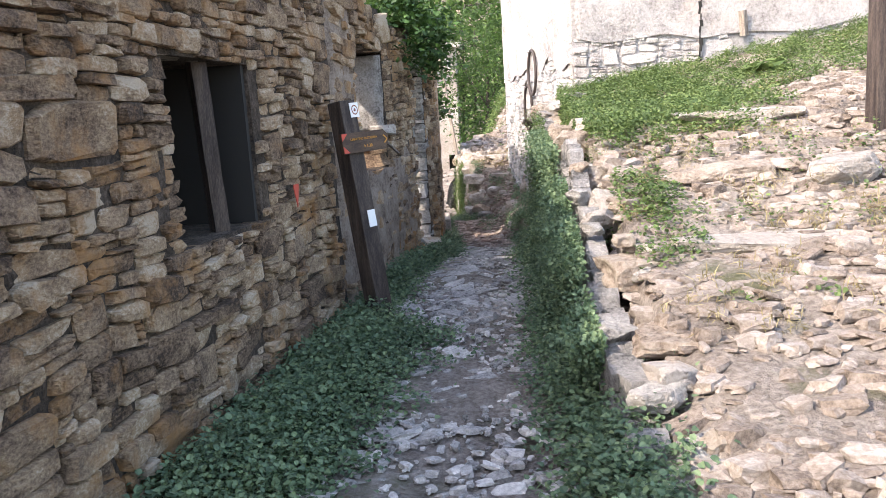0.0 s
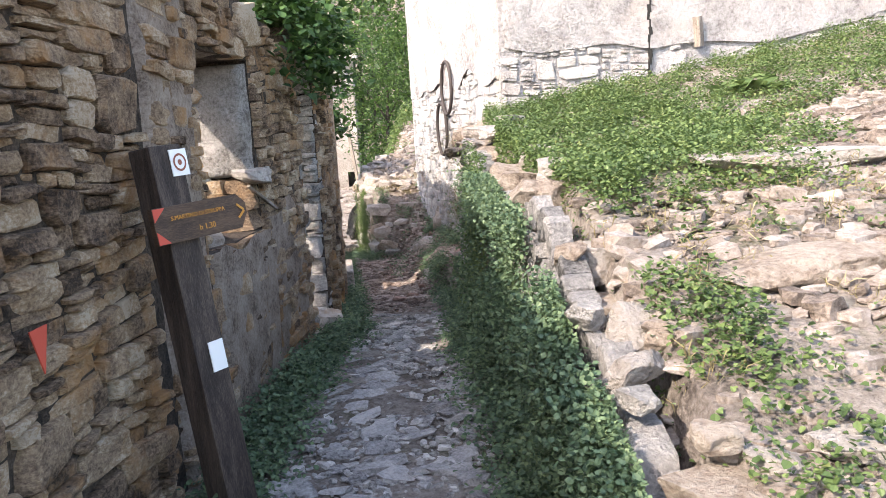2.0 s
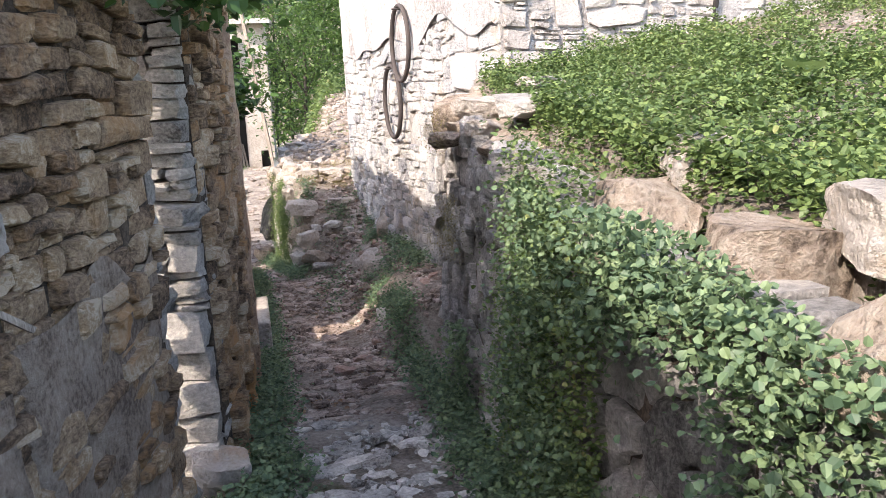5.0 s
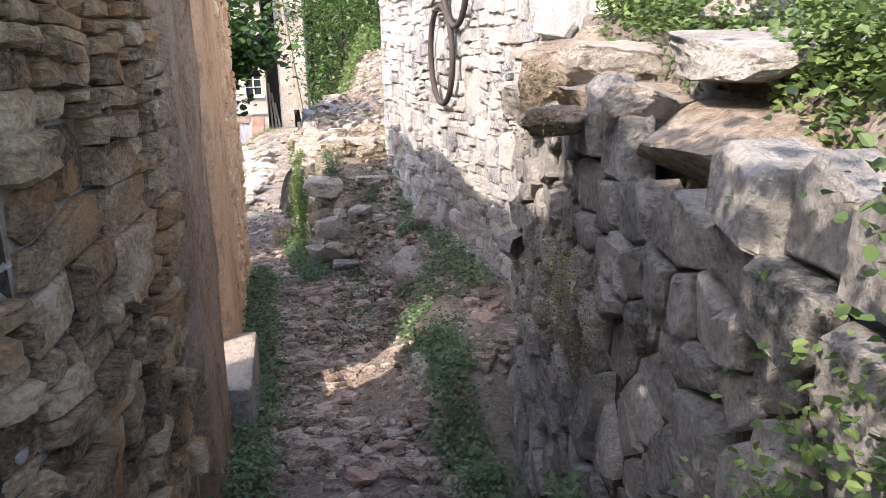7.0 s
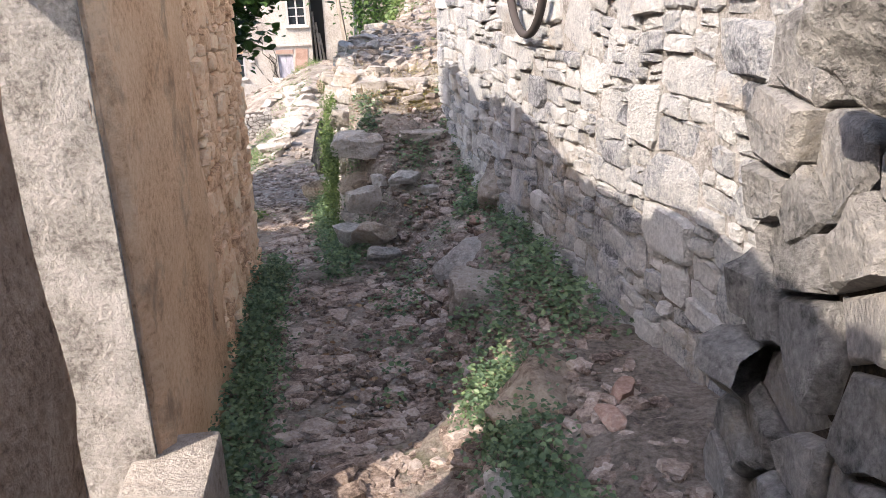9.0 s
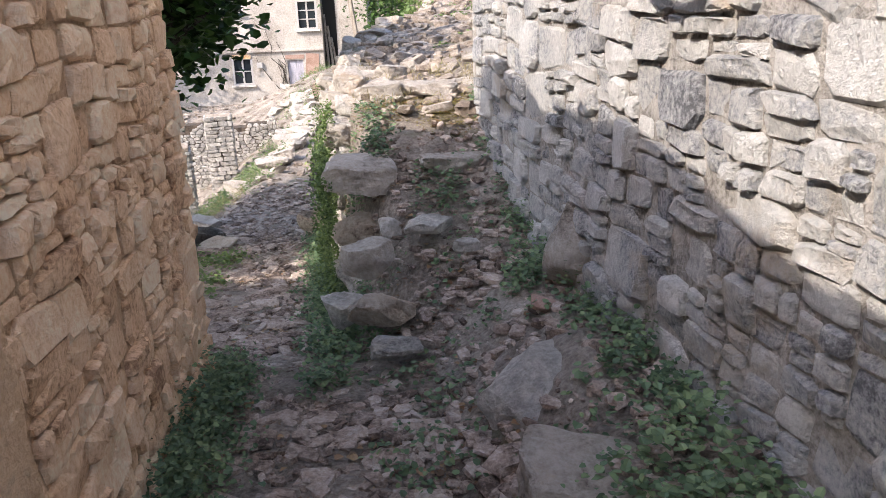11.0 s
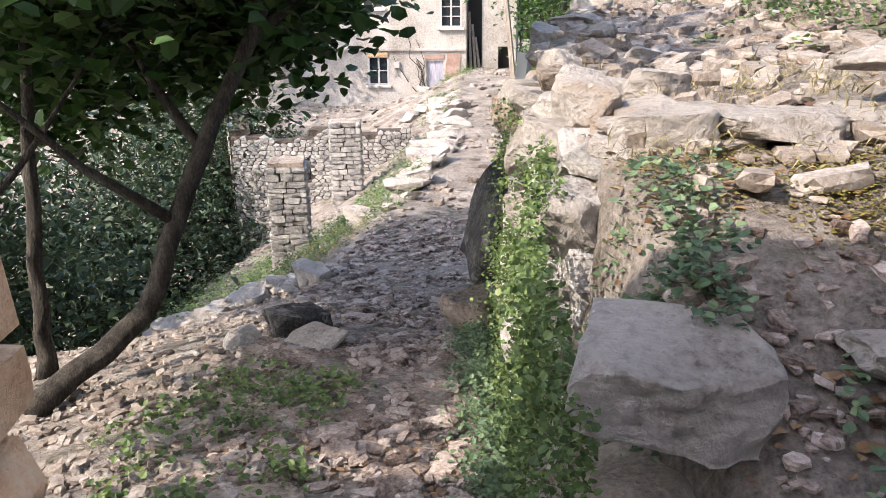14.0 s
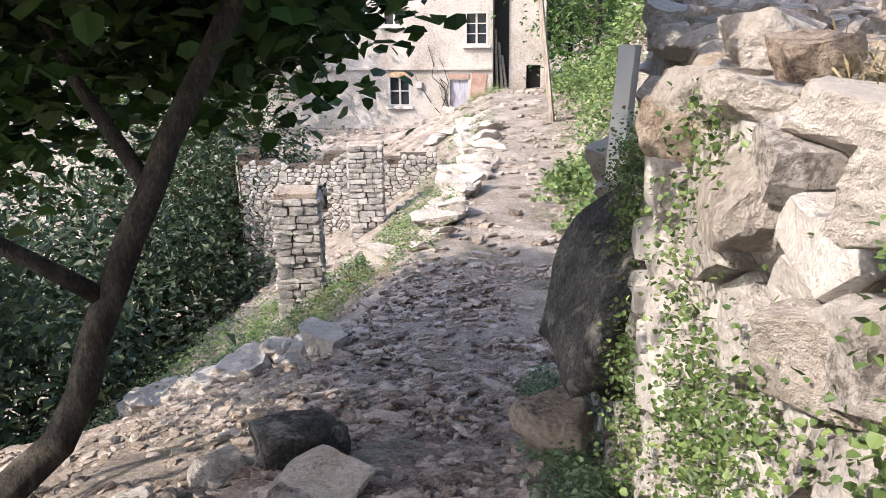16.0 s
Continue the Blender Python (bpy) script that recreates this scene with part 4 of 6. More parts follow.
# ledge below the white house
rock((1.2, 11.92, 0.38), (0.46, 0.5, 0.46), 20, "brown", 0, label="rounded brown boulder at the lane's edge")
rock((1.02, 11.55, 0.3), (0.22, 0.26, 0.24), 50, "grey", 2)
rock((1.08, 13.08, 0.33), (0.38, 0.34, 0.32), 12, "pale", 5, label="pale angular boulder on the ledge")
rock((1.15, 13.72, 0.32), (0.44, 0.34, 0.26), 40, "grey", 6)
rock((1.25, 12.5, 0.26), (0.46, 0.4, 0.26), 80, "grey", 9, label="flat grey boulder among the weeds")
rock((1.35, 14.3, 0.6), (0.22, 0.28, 0.42), 0, "pale", 11, label="pale upright stone at the wall's foot")
# stack of blocks at the fork
rock((0.49, 15.58, 0.65), (0.38, 0.42, 0.21), -14, "pale", 3, (2, -2), label="large flat-topped grey block on the stack at the fork")
rock((0.45, 15.58, 0.32), (0.38, 0.4, 0.28), -22, "brown", 7, label="brown split block under the flat-topped one")
rock((0.46, 15.55, 0.06), (0.4, 0.4, 0.26), 10, "grey", 4)
rock((0.98, 15.58, 0.69), (0.4, 0.22, 0.11), 6, "pale", 12, label="flat step stone on the side path")
rock((0.5, 14.95, 0.36), (0.21, 0.22, 0.2), 30, "pale", 10, label="pale lichened boulder below the block")
rock((0.56, 14.72, 0.2), (0.3, 0.2, 0.18), 5, "brown", 13)
rock((0.36, 14.86, 0.14), (0.16, 0.18, 0.2), 50, "grey", 8)
rock((0.6, 14.42, 0.13), (0.24, 0.18, 0.1), 15, "grey", 5)
rock((0.8, 15.05, 0.5), (0.22, 0.14, 0.1), -10, "grey", 6)
rock((0.95, 14.8, 0.46), (0.12, 0.1, 0.08), 20, "grey", 1)
rock((0.62, 15.25, 0.42), (0.18, 0.16, 0.15), 70, "grey", 2)
# the bank above the lower lane
rock((0.36, 16.75, 1.02), (0.26, 0.24, 0.2), 28, "pale", 4, (14, 10), label="pale pointed boulder balanced on the bank")
rock((0.28, 17.3, 1.0), (0.15, 0.15, 0.2), 10, "brown", 8, label="dark brown stone on the bank's edge")
rock((0.5, 16.6, 0.95), (0.4, 0.12, 0.08), 24, "pale", 5, label="long pale slab on the bank")
rock((0.85, 16.5, 0.98), (0.42, 0.26, 0.12), -12, "pale", 9, label="flat pale slab on the bank")
rock((1.3, 16.75, 1.16), (0.34, 0.24, 0.12), 8, "pale", 11)
rock((0.6, 17.1, 1.02), (0.22, 0.24, 0.16), 44, "pale", 1)
rock((0.3, 17.7, 1.05), (0.22, 0.24, 0.18), 60, "pale", 2)
rock((0.3, 16.3, 0.74), (0.2, 0.22, 0.18), 14, "pale", 13)
rock((0.22, 16.85, 0.6), (0.2, 0.26, 0.2), 44, "pale", 3)
rock((0.18, 17.2, 0.78), (0.18, 0.24, 0.22), 0, "pale", 6)
rock((0.16, 17.6, 0.86), (0.2, 0.3, 0.2), 30, "brown", 10)
rock((0.19, 18.6, 0.2), (0.5, 0.9, 1.12), 12, "dark", 6, (6, 18))
rock((0.15, 19.5, 0.46), (0.26, 0.34, 0.24), 30, "pale", 9, (0, -20), label="pale slab propped beside the dark rock")
rock((-0.15, 18.55, -0.5), (0.3, 0.34, 0.3), 40, "brown", 9)
# left edge of the lower lane
rock((-1.02, 18.15, -0.56), (0.46, 0.34, 0.16), -20, "pale", 5, (6, -12), label="flat pale slab at the lane's edge")
rock((-1.2, 18.45, -0.58), (0.4, 0.32, 0.3), 35, "dark", 3, label="dark rock behind the pale slab")
rock((-1.32, 17.95, -0.6), (0.3, 0.26, 0.2), 70, "brown", 1)
rock((-1.5, 18.3, -0.66), (0.26, 0.24, 0.22), 5, "grey", 2)
rock((-1.75, 18.05, -0.72), (0.28, 0.22, 0.2), 50, "grey", 4)
rock((-1.55, 17.6, -0.62), (0.3, 0.24, 0.22), 20, "grey", 6)
rock((-1.05, 17.0, -0.44), (0.34, 0.26, 0.16), 12, "brown", 7)
rock((-0.72, 16.3, -0.3), (0.3, 0.22, 0.14), 42, "brown", 8)
rr = np.random.default_rng(31)
for k in range(26):
    x = -3.6 + k * 0.075 + rr.normal(0, 0.05)
    y = 20.75 + 0.18 * math.sin(k) + rr.normal(0, 0.12) - 0.25 * (x + 2)
    sz = rr.uniform(0.14, 0.34)
    rock((x, y, ground_z(x, y) + sz * 0.2), (sz * 1.2, sz, sz * 0.8), rr.uniform(0, 180), "pale", int(rr.integers(14)), group="stones along the gravel terrace",
         label="pale stone in the row along the gravel terrace")
for k in range(40):
    y = rr.uniform(22.6, 34)
    x = interp(y, [(22, -1.3), (26, -1.15), (30, -1.2), (36, -2.4)]) - abs(rr.normal(0, 0.35))
    sz = rr.uniform(0.15, 0.5)
    rock((x, y, ground_z(x, y) + sz * 0.15), (sz * 1.3, sz, sz * 0.6), rr.uniform(0, 180), "pale", int(rr.integers(14)), (rr.normal(0, 8), rr.normal(0, 8)), group="rubble beside the far lane",
         label="pale rubble stone beside the far lane")
for k in range(150):
    y = 16.4 + 13.5 * rr.random() ** 1.5
    x = interp(y, UPPER_X) + 0.25 + 3.2 * rr.random() ** 1.5
    if 0.75 < (x - 0.1) < 1.9 and rr.random() < 0.65:
        continue
    sz = rr.uniform(0.07, 0.22) * (1.2 if x < 0.7 else 0.8)
    rock((x, y, ground_z(x, y) + sz * 0.1), (sz * 1.4, sz, sz * rr.uniform(0.4, 0.9)), rr.uniform(0, 180), "pale", int(rr.integers(14)), (rr.normal(0, 10), rr.normal(0, 10)), group="rubble on the bank",
         label="pale broken stone on the sunny bank")

for line_, top_, count_, kinds in ((UP, up_top, 46, ("pale", "pale", "grey")), (RET, ret_top, 46, ("brown", "grey", "pale"))):
    for k in range(count_):
        x, y, dx, dy = along(line_, (k + rr.random()) / count_ * (length(line_) - (0.0 if line_ is UP else 0.35)))
        s_ = rr.uniform(0.12, 0.26) if y > 6 else rr.uniform(0.1, 0.17)
        if (line_ is RET and 5.9 < y < 9.45) or (line_ is UP and y < 16.35):
            continue
        o = rr.uniform(-0.05, 0.3)
        rock((x + dy * o, y - dx * o, max(top_(length(line_) * (k + 0.5) / count_), ground_z(x + dy * o, y - dx * o) - 0.05) + 0.0), (s_ * 1.3, s_, s_ * 0.7), rr.uniform(0, 180), kinds[k % 3], int(rr.integers(14)), (rr.normal(0, 6), rr.normal(0, 6)),
             label="loose coping stone on the dry-stone wall", name="coping_stone", group="coping stones of the dry-stone walls")
ROCK_MATS["red"] = m_brick_red
for x, y in ((1.3, 11.6), (1.38, 11.75), (0.75, 10.9), (0.9, 11.05), (1.05, 12.2), (0.6, 10.6), (1.2, 14.2), (0.92, 12.9)):
    rock((x, y, ground_z(x, y) + 0.02), (0.14, 0.08, 0.06), rr.uniform(0, 180), "red", int(rr.integers(14)), label="broken red brick lying on the ground", name="brick_fragment", group="broken bricks")

# ---- loose stones of the lane and terraces ----


def spread(n, xr, yr, r, keep=lambda x, y: True):
    out = []
    while len(out) < n:
        x, y = r.uniform(*xr), r.uniform(*yr)
        if keep(x, y):
            out.append((x, y))
    return out


def left_face(y):
    return np.interp(y, [p[1] for p in LEFT_LINE], [p[0] for p in LEFT_LINE])


def bits(points, lo, hi, flat, r, lift=0.15, power=2.0, yaw=None, slope=0.15):
    out = []
    P = np.array(points)
    for (x, y), gz_ in zip(points, land(P[:, 0], P[:, 1])):
        s = lo + (hi - lo) * r.random() ** power
        rot = turn3(r.normal(0, slope), r.normal(0, slope), r.uniform(0, 6.3) if yaw is None else yaw + r.normal(0, 0.35))
        h = s * flat * r.uniform(0.6, 1.4)
        out.append((int(r.integers(len(SLABS))), place4((x, y, gz_ + h * lift), rot, (s * r.uniform(0.9, 1.7), s * r.uniform(0.6, 1.0), h))))
    return out


r5 = np.random.default_rng(55)
lane_all = lambda x, y: left_face(y) + 0.1 < x < (1.0 if y < 14 else 0.5) if y < 14.8 else interp(y, LEFT_X) - 0.1 < x < interp(y, UPPER_X) - 0.15
lane = lambda x, y: ((y > 5.6 or r5.random() < 0.3) and left_face(y) + 0.1 < x < (1.0 if y < 14 else 0.5)) if y < 14.8 else interp(y, LEFT_X) - 0.1 < x < interp(y, UPPER_X) - 0.15
cobbles = bits(spread(1800, (-1.6, 1.1), (1.2, 21.5), r5, lane), 0.035, 0.13, 0.3, r5, 0.12, 1.6, yaw=0.1)
cob_far = [c for c in cobbles if c[1][1, 3] > 9.6]
cobbles = [c for c in cobbles if c[1][1, 3] <= 9.6]
joined("path_chips", SLABS, CUBE_F, cob_far, m_pebble_brown, ground)
lay(ground, "path_stone", cobbles, SLABS, m_path_ob, m_pebble, lambda p: abs(p[1] - 7), "path_stones")
joined("path_gravel", SLABS, CUBE_F, bits(spread(4800, (-1.9, 1.1), (1.0, 9.6), r5, lane_all), 0.012, 0.05, 0.55, r5, 0.2), m_pebble, ground)
joined("path_chippings", SLABS, CUBE_F, bits(spread(8500, (-1.9, 1.1), (9.6, 22.5), r5, lane_all), 0.012, 0.06, 0.5, r5, 0.2), m_pebble_brown, ground)
ramp_ok = lambda x, y: x > (1.12 if y > 3.6 else 0.75) and not (y > 6.3 and x < 2.0)
setts = bits(spread(3600, (0.8, 4.2), (1.6, 8.2), r5, ramp_ok), 0.035, 0.11, 0.5, r5, 0.15, 1.4, yaw=0.0)
lay(ground, "paving_stone", setts, SLABS, m_terr_ob, m_pebble_pale, lambda p: abs(p[1] - 4.2) + abs(p[0] - 1.6), "paving_stones")
joined("terrace_gravel", SLABS, CUBE_F, bits(spread(2600, (0.8, 4.5), (1.5, 10.5), r5, ramp_ok), 0.012, 0.05, 0.55, r5, 0.2), m_pebble_pale, ground)
bank_ok = lambda x, y: x > interp(y, UPPER_X) + 0.12 and x < 4.5
joined("bank_rubble", SLABS, CUBE_F, bits(spread(6000, (-0.4, 4.5), (15.9, 30), r5, bank_ok), 0.02, 0.14, 0.5, r5, 0.2, 2.4), m_pebble_pale, ground)
joined("side_path_gravel", SLABS, CUBE_F, bits(spread(3000, (0.5, 1.5), (11, 16), r5), 0.012, 0.07, 0.5, r5, 0.2, 2.4), m_pebble_brown, ground)
grav_ok = lambda x, y: x < interp(y, LEFT_X) + 0.3
joined("terrace_chippings", SLABS, CUBE_F, bits(spread(6500, (-4.0, -0.6), (15, 21.2), r5, grav_ok), 0.015, 0.07, 0.5, r5, 0.2, 2.2), m_pebble_pale, ground)
joined("far_lane_stones", SLABS, CUBE_F, bits(spread(3200, (-7.5, 0.6), (21.5, 39.5), r5), 0.03, 0.16, 0.4, r5, 0.15, 2.4), m_pebble_pale, ground)

# ---- leaves ----
LEAF_F = np.array([[0, 1, 2, 3]])
BROAD_F = np.array([[0, 1, 2, 3], [0, 3, 4, 5]])


def leaf_template(r, wide=0.6, fold=0.18):
    return np.array([(0, 0, 0), (wide * r.uniform(0.4, 0.6), 0.45, fold), (0, 1, -0.12), (-wide * r.uniform(0.4, 0.6), 0.45, fold)], float)


def broad_template(r):
    w = r.uniform(0.42, 0.55)
    return np.array([(0, 0, 0), (w, 0.2, 0.12), (w * 0.85, 0.72, 0.08), (0, 1.05, -0.1), (-w * 0.85, 0.72, 0.08), (-w, 0.2, 0.12)], float)


r7 = np.random.default_rng(77)
LEAVES = [leaf_template(r7) for _ in range(12)]
BROADS = [broad_template(r7) for _ in range(12)]


def leaves(name, points, size, mat, r, parent=None, up=0.6, templates=None, faces=None, label="", category="plants", out=None, spread_=0.9):
    """A mass of single leaves at the points given; up: how far they face the sky."""
    templates, faces = (BROADS if templates is None else templates), (BROAD_F if faces is None else faces)
    n = len(points)
    points = np.asarray(points, float)
    yaw = r.uniform(0, 2 * math.pi, n)
    pitch = r.normal(0.1, spread_ * (1.05 - up), n)
    roll = r.normal(0, 0.5 * (1.2 - up), n)
    s = size * (0.74 if templates is BROADS and parent is None else 1.0) * r.uniform(0.55, 1.35, n)
    cy, sy, cp, sp, cr, sr = np.cos(yaw), np.sin(yaw), np.cos(pitch), np.sin(pitch), np.cos(roll), np.sin(roll)
    X = np.stack([cy * cr - sy * sp * sr, sy * cr + cy * sp * sr, -cp * sr], -1)
    Y = np.stack([-sy * cp, cy * cp, sp], -1)
    Z = np.cross(X, Y)
    which = r.integers(0, len(templates), n)
    T = np.stack(templates)[which] * s[:, None, None]
    V = points[:, None, :] + T[..., 0:1] * X[:, None] + T[..., 1:2] * Y[:, None] + T[..., 2:3] * Z[:, None]
    k = T.shape[1]
    F = (faces[None] + (np.arange(n) * k)[:, None, None]).reshape(-1, faces.shape[1])
    ob = joined(name, [V.reshape(-1, 3)], F, [(0, np.eye(4))], mat, parent)
    if parent is None:
        tagged(ob, label, category)
    return ob


def herb_points(regions, r):
    """Clumps of stems on the ground. regions: rows of (x0, x1, y0, y1, clumps, radius, height, leaves a clump)."""
    out = []
    for x0, x1, y0, y1, n, rad, tall, per in regions:
        for _ in range(n):
            cx, cy = r.uniform(x0, x1), r.uniform(y0, y1)
            h = tall * r.uniform(0.4, 1.2)
            a, d = r.uniform(0, 6.3, per), rad * np.sqrt(r.random(per))
            px, py = cx + d * np.cos(a), cy + d * np.sin(a)
            pz = land(px, py) + h * (1 - 0.6 * (d / rad) ** 2) * r.random(per) ** 0.6
            out.append(np.stack([px, py, pz], -1))
    return np.concatenate(out)


def strip_points(line, w, n, tall, r, clump=9):
    """A band of herbs along a polyline in plan."""
    L = np.array(line, float)
    seg = np.diff(L, axis=0)
    d = np.linalg.norm(seg, axis=1)
    cum = np.concatenate([[0], np.cumsum(d)])
    s = r.uniform(0, cum[-1], n)
    k = np.clip(np.searchsorted(cum, s) - 1, 0, len(seg) - 1)
    t = seg[k] / d[k][:, None]
    o = r.normal(0, w / 2, n)
    cx, cy = L[k, 0] + t[:, 0] * (s - cum[k]) + t[:, 1] * o, L[k, 1] + t[:, 1] * (s - cum[k]) - t[:, 0] * o
    h = tall * r.uniform(0.3, 1.25, n) * np.maximum(0.35, 1 - np.abs(o) / w * 0.6)
    p = r.normal(0, 0.045, (n, clump, 2))
    px, py = cx[:, None] + p[..., 0], cy[:, None] + p[..., 1]
    pz = land(px, py) + h[:, None] * r.random((n, clump)) ** 0.6
    return np.stack([px, py, pz], -1).reshape(-1, 3)


def wall_points(line, side, s0, s1, low, top, n, r, off=0.05, patch=2.0, cut=0.0, seed=0, bulge=0.05):
    """Creepers hanging on a wall's face, in patches."""
    grid = np.linspace(s0, s1, 60)
    lows, tops = [low(s) for s in grid], [top(s) for s in grid]
    out = []
    while len(out) < n:
        s = r.uniform(s0, s1)
        lo, hi = np.interp(s, grid, lows), np.interp(s, grid, tops)
        z = r.uniform(lo, hi + 0.04)
        if noise.noise(Vector((s * patch, z * patch, seed))) + 0.15 * r.normal() < cut:
            continue
        x, y, dx, dy = along(line, s)
        d = off + abs(r.normal(0, bulge)) - 0.03 * (z - lo)
        out.append((x + dy * side * d, y - dx * side * d, z))
    return np.array(out)


r8 = np.random.default_rng(88)
off_wall = lambda pts, d: [(x + d, y) for x, y in pts]
leaves("wall_foot_herbs", strip_points(off_wall([(-1.1, 0.2), (-0.62, 3.6), (-0.38, 5.4)], 0.32), 0.36, 3600, 0.19, r8, 18), 0.027, m_leaf, r8, up=0.55, label="dense low nettles and herbs along the wall's foot")
leaves("wall_foot_herbs", strip_points(off_wall([(-0.38, 5.4), (-0.1, 8.0), (0.05, 9.1)], 0.17), 0.16, 1100, 0.16, r8, 15), 0.026, m_leaf, r8, up=0.55, label="low herbs along the wall's foot")
leaves("wall_foot_herbs", strip_points(off_wall([(0.05, 9.1), (0.05, 10.4), (-0.02, 11.7), (-0.2, 14.5)], 0.1), 0.11, 1000, 0.2, r8, 15), 0.026, m_leaf, r8, up=0.55, label="low herbs along the ochre wall's foot")
leaves("bank_foot_herbs", strip_points([(0.85, 1.2), (0.92, 3.4), (0.93, 4.6), (1.0, 6.2), (1.02, 8.2)], 0.17, 2600, 0.17, r8, 16), 0.026, m_leaf, r8, up=0.55, label="green herbs along the foot of the terrace")
leaves("bank_foot_herbs", strip_points([(1.02, 8.2), (1.05, 9.6), (1.05, 11.4), (1.0, 12.3)], 0.09, 800, 0.15, r8, 14), 0.025, m_leaf, r8, up=0.55, label="green herbs along the foot of the dry-stone wall")
leaves("wall_creeper", wall_points(RET, -1, 0.6, length(RET) - 2.9, ret_low, ret_top, 40000, r8, cut=0.05, bulge=0.06), 0.022, m_leaf, r8, up=0.25, label="green creeper hanging over the retaining wall")
leaves("wall_creeper", wall_points(RET, -1, 4.2, length(RET) - 1.7, ret_low, lambda s: ret_low(s) + 0.45, 5000, r8, cut=0.0), 0.025, m_leaf, r8, up=0.25, label="green creeper at the foot of the dry-stone wall")
leaves("terrace_herbs", herb_points([(1.2, 2.3, 6.1, 7.6, 260, 0.1, 0.16, 60), (1.15, 1.6, 4.5, 5.5, 60, 0.08, 0.12, 40), (2.0, 2.9, 6.6, 7.8, 110, 0.1, 0.14, 50), (1.2, 1.5, 7.6, 9.3, 200, 0.1, 0.2, 50), (1.35, 2.7, 7.2, 10.6, 460, 0.1, 0.17, 90), (1.3, 1.7, 6.3, 8.6, 120, 0.1, 0.14, 26), (2.4, 5.5, 7.8, 11.0, 420, 0.11, 0.15, 90),
                                     (2.3, 3.2, 3.2, 6.2, 70, 0.1, 0.13, 24), (1.35, 2.4, 5.8, 6.4, 30, 0.08, 0.1, 20), (1.3, 2.3, 4.9, 5.3, 22, 0.07, 0.07, 18),
                                     (1.25, 1.6, 5.15, 5.6, 22, 0.08, 0.12, 24), (1.5, 1.95, 4.0, 4.4, 8, 0.06, 0.05, 16)], r8), 0.024, m_leaf_sun, r8, up=0.5, label="sunlit green weeds on the terrace")
leaves("terrace_herbs", herb_points([(3.1, 3.5, 8.6, 9.2, 5, 0.12, 0.12, 9), (1.9, 2.2, 8.2, 8.5, 2, 0.1, 0.12, 8)], r8), 0.16, m_leaf_sun, r8, up=0.7, templates=BROADS, faces=BROAD_F, label="broad-leaved dock plants on the terrace")
leaves("wall_top_balm", wall_points(RET, -1, 4.4, 5.4, lambda s: ret_low(s) + 0.15, lambda s: ret_top(s) + 0.12, 6500, r8, cut=-0.12, seed=8, bulge=0.05, off=0.03), 0.02, m_leaf_sun, r8, up=0.45, label="broad-leaved green plants spilling over the dry-stone wall")
leaves("dry_grass_tufts", herb_points([(1.2, 2.6, 3.8, 6.3, 60, 0.05, 0.1, 26), (0.3, 2.0, 16.2, 17.6, 80, 0.07, 0.06, 24), (-2.6, -1.6, 21.6, 23.5, 60, 0.08, 0.22, 26)], r8), 0.07, m_dry, r8, up=0.1,
       templates=[t * np.array([0.12, 1, 1]) for t in LEAVES], faces=LEAF_F, label="dry straw-coloured grass tufts", category="grass")
leaves("bank_creeper", wall_points(UP, -1, 0.02, 3.3, up_low, up_top, 12000, r8, cut=0.16, seed=3, bulge=0.05), 0.019, m_leaf_sun, r8, up=0.25, label="bright green creeper hanging over the bank")
leaves("bank_creeper", wall_points(UP, -1, 3.0, length(UP), up_low, lambda s: up_low(s) + 0.5, 4000, r8, cut=-0.1, seed=5, bulge=0.06), 0.027, m_leaf, r8, up=0.25, label="green creeper at the foot of the bank")
leaves("fork_ivy", wall_points([(0.3, 15.35), (0.2, 16.0), (0.2, 16.6)], -1, 0, 1.25, lambda s: 0.0, lambda s: 0.62 + 0.2 * s, 4200, r8, cut=-0.4, seed=6, bulge=0.04, off=0.0), 0.022, m_leaf_sun, r8, up=0.3, label="ivy hanging down the end of the bank beside the stacked blocks")
leaves("lane_side_herbs", strip_points([(0.25, 15.3), (0.1, 16.5), (-0.05, 18), (-0.2, 19.8)], 0.12, 600, 0.17, r8, 14), 0.028, m_leaf, r8, label="green herbs along the lower lane")
leaves("side_path_weeds", herb_points([(0.55, 1.5, 12.4, 15.2, 55, 0.08, 0.09, 26), (0.2, 0.5, 14.6, 15.4, 40, 0.09, 0.14, 24), (0.75, 1.0, 15.1, 15.5, 14, 0.09, 0.15, 24), (1.15, 1.4, 14.4, 16.2, 60, 0.08, 0.14, 34), (1.3, 1.5, 12.2, 14.4, 40, 0.08, 0.12, 34),
                                       (0.25, 0.6, 15.6, 16.1, 40, 0.09, 0.14, 30), (1.2, 1.55, 12.2, 15.6, 70, 0.09, 0.17, 34), (0.9, 1.2, 12.0, 13.2, 30, 0.1, 0.18, 30), (0.25, 0.45, 14.2, 15.3, 40, 0.08, 0.16, 30)], r8), 0.029, m_leaf, r8, label="weeds growing among the stones of the side path")
leaves("bank_weeds", herb_points([(0.2, 3.5, 16.5, 22, 40, 0.08, 0.08, 24), (1.5, 2.1, 17.6, 20.5, 45, 0.14, 0.3, 40), (2.2, 4, 18, 27, 60, 0.2, 0.4, 40)], r8), 0.035, m_leaf_sun, r8, label="green weeds on the sunny bank")
leaves("moss_carpet", herb_points([(0.45, 1.5, 15.95, 16.5, 110, 0.12, 0.015, 50)], r8), 0.014, m_moss, r8, up=0.8, label="golden moss carpeting the side path", category="moss")
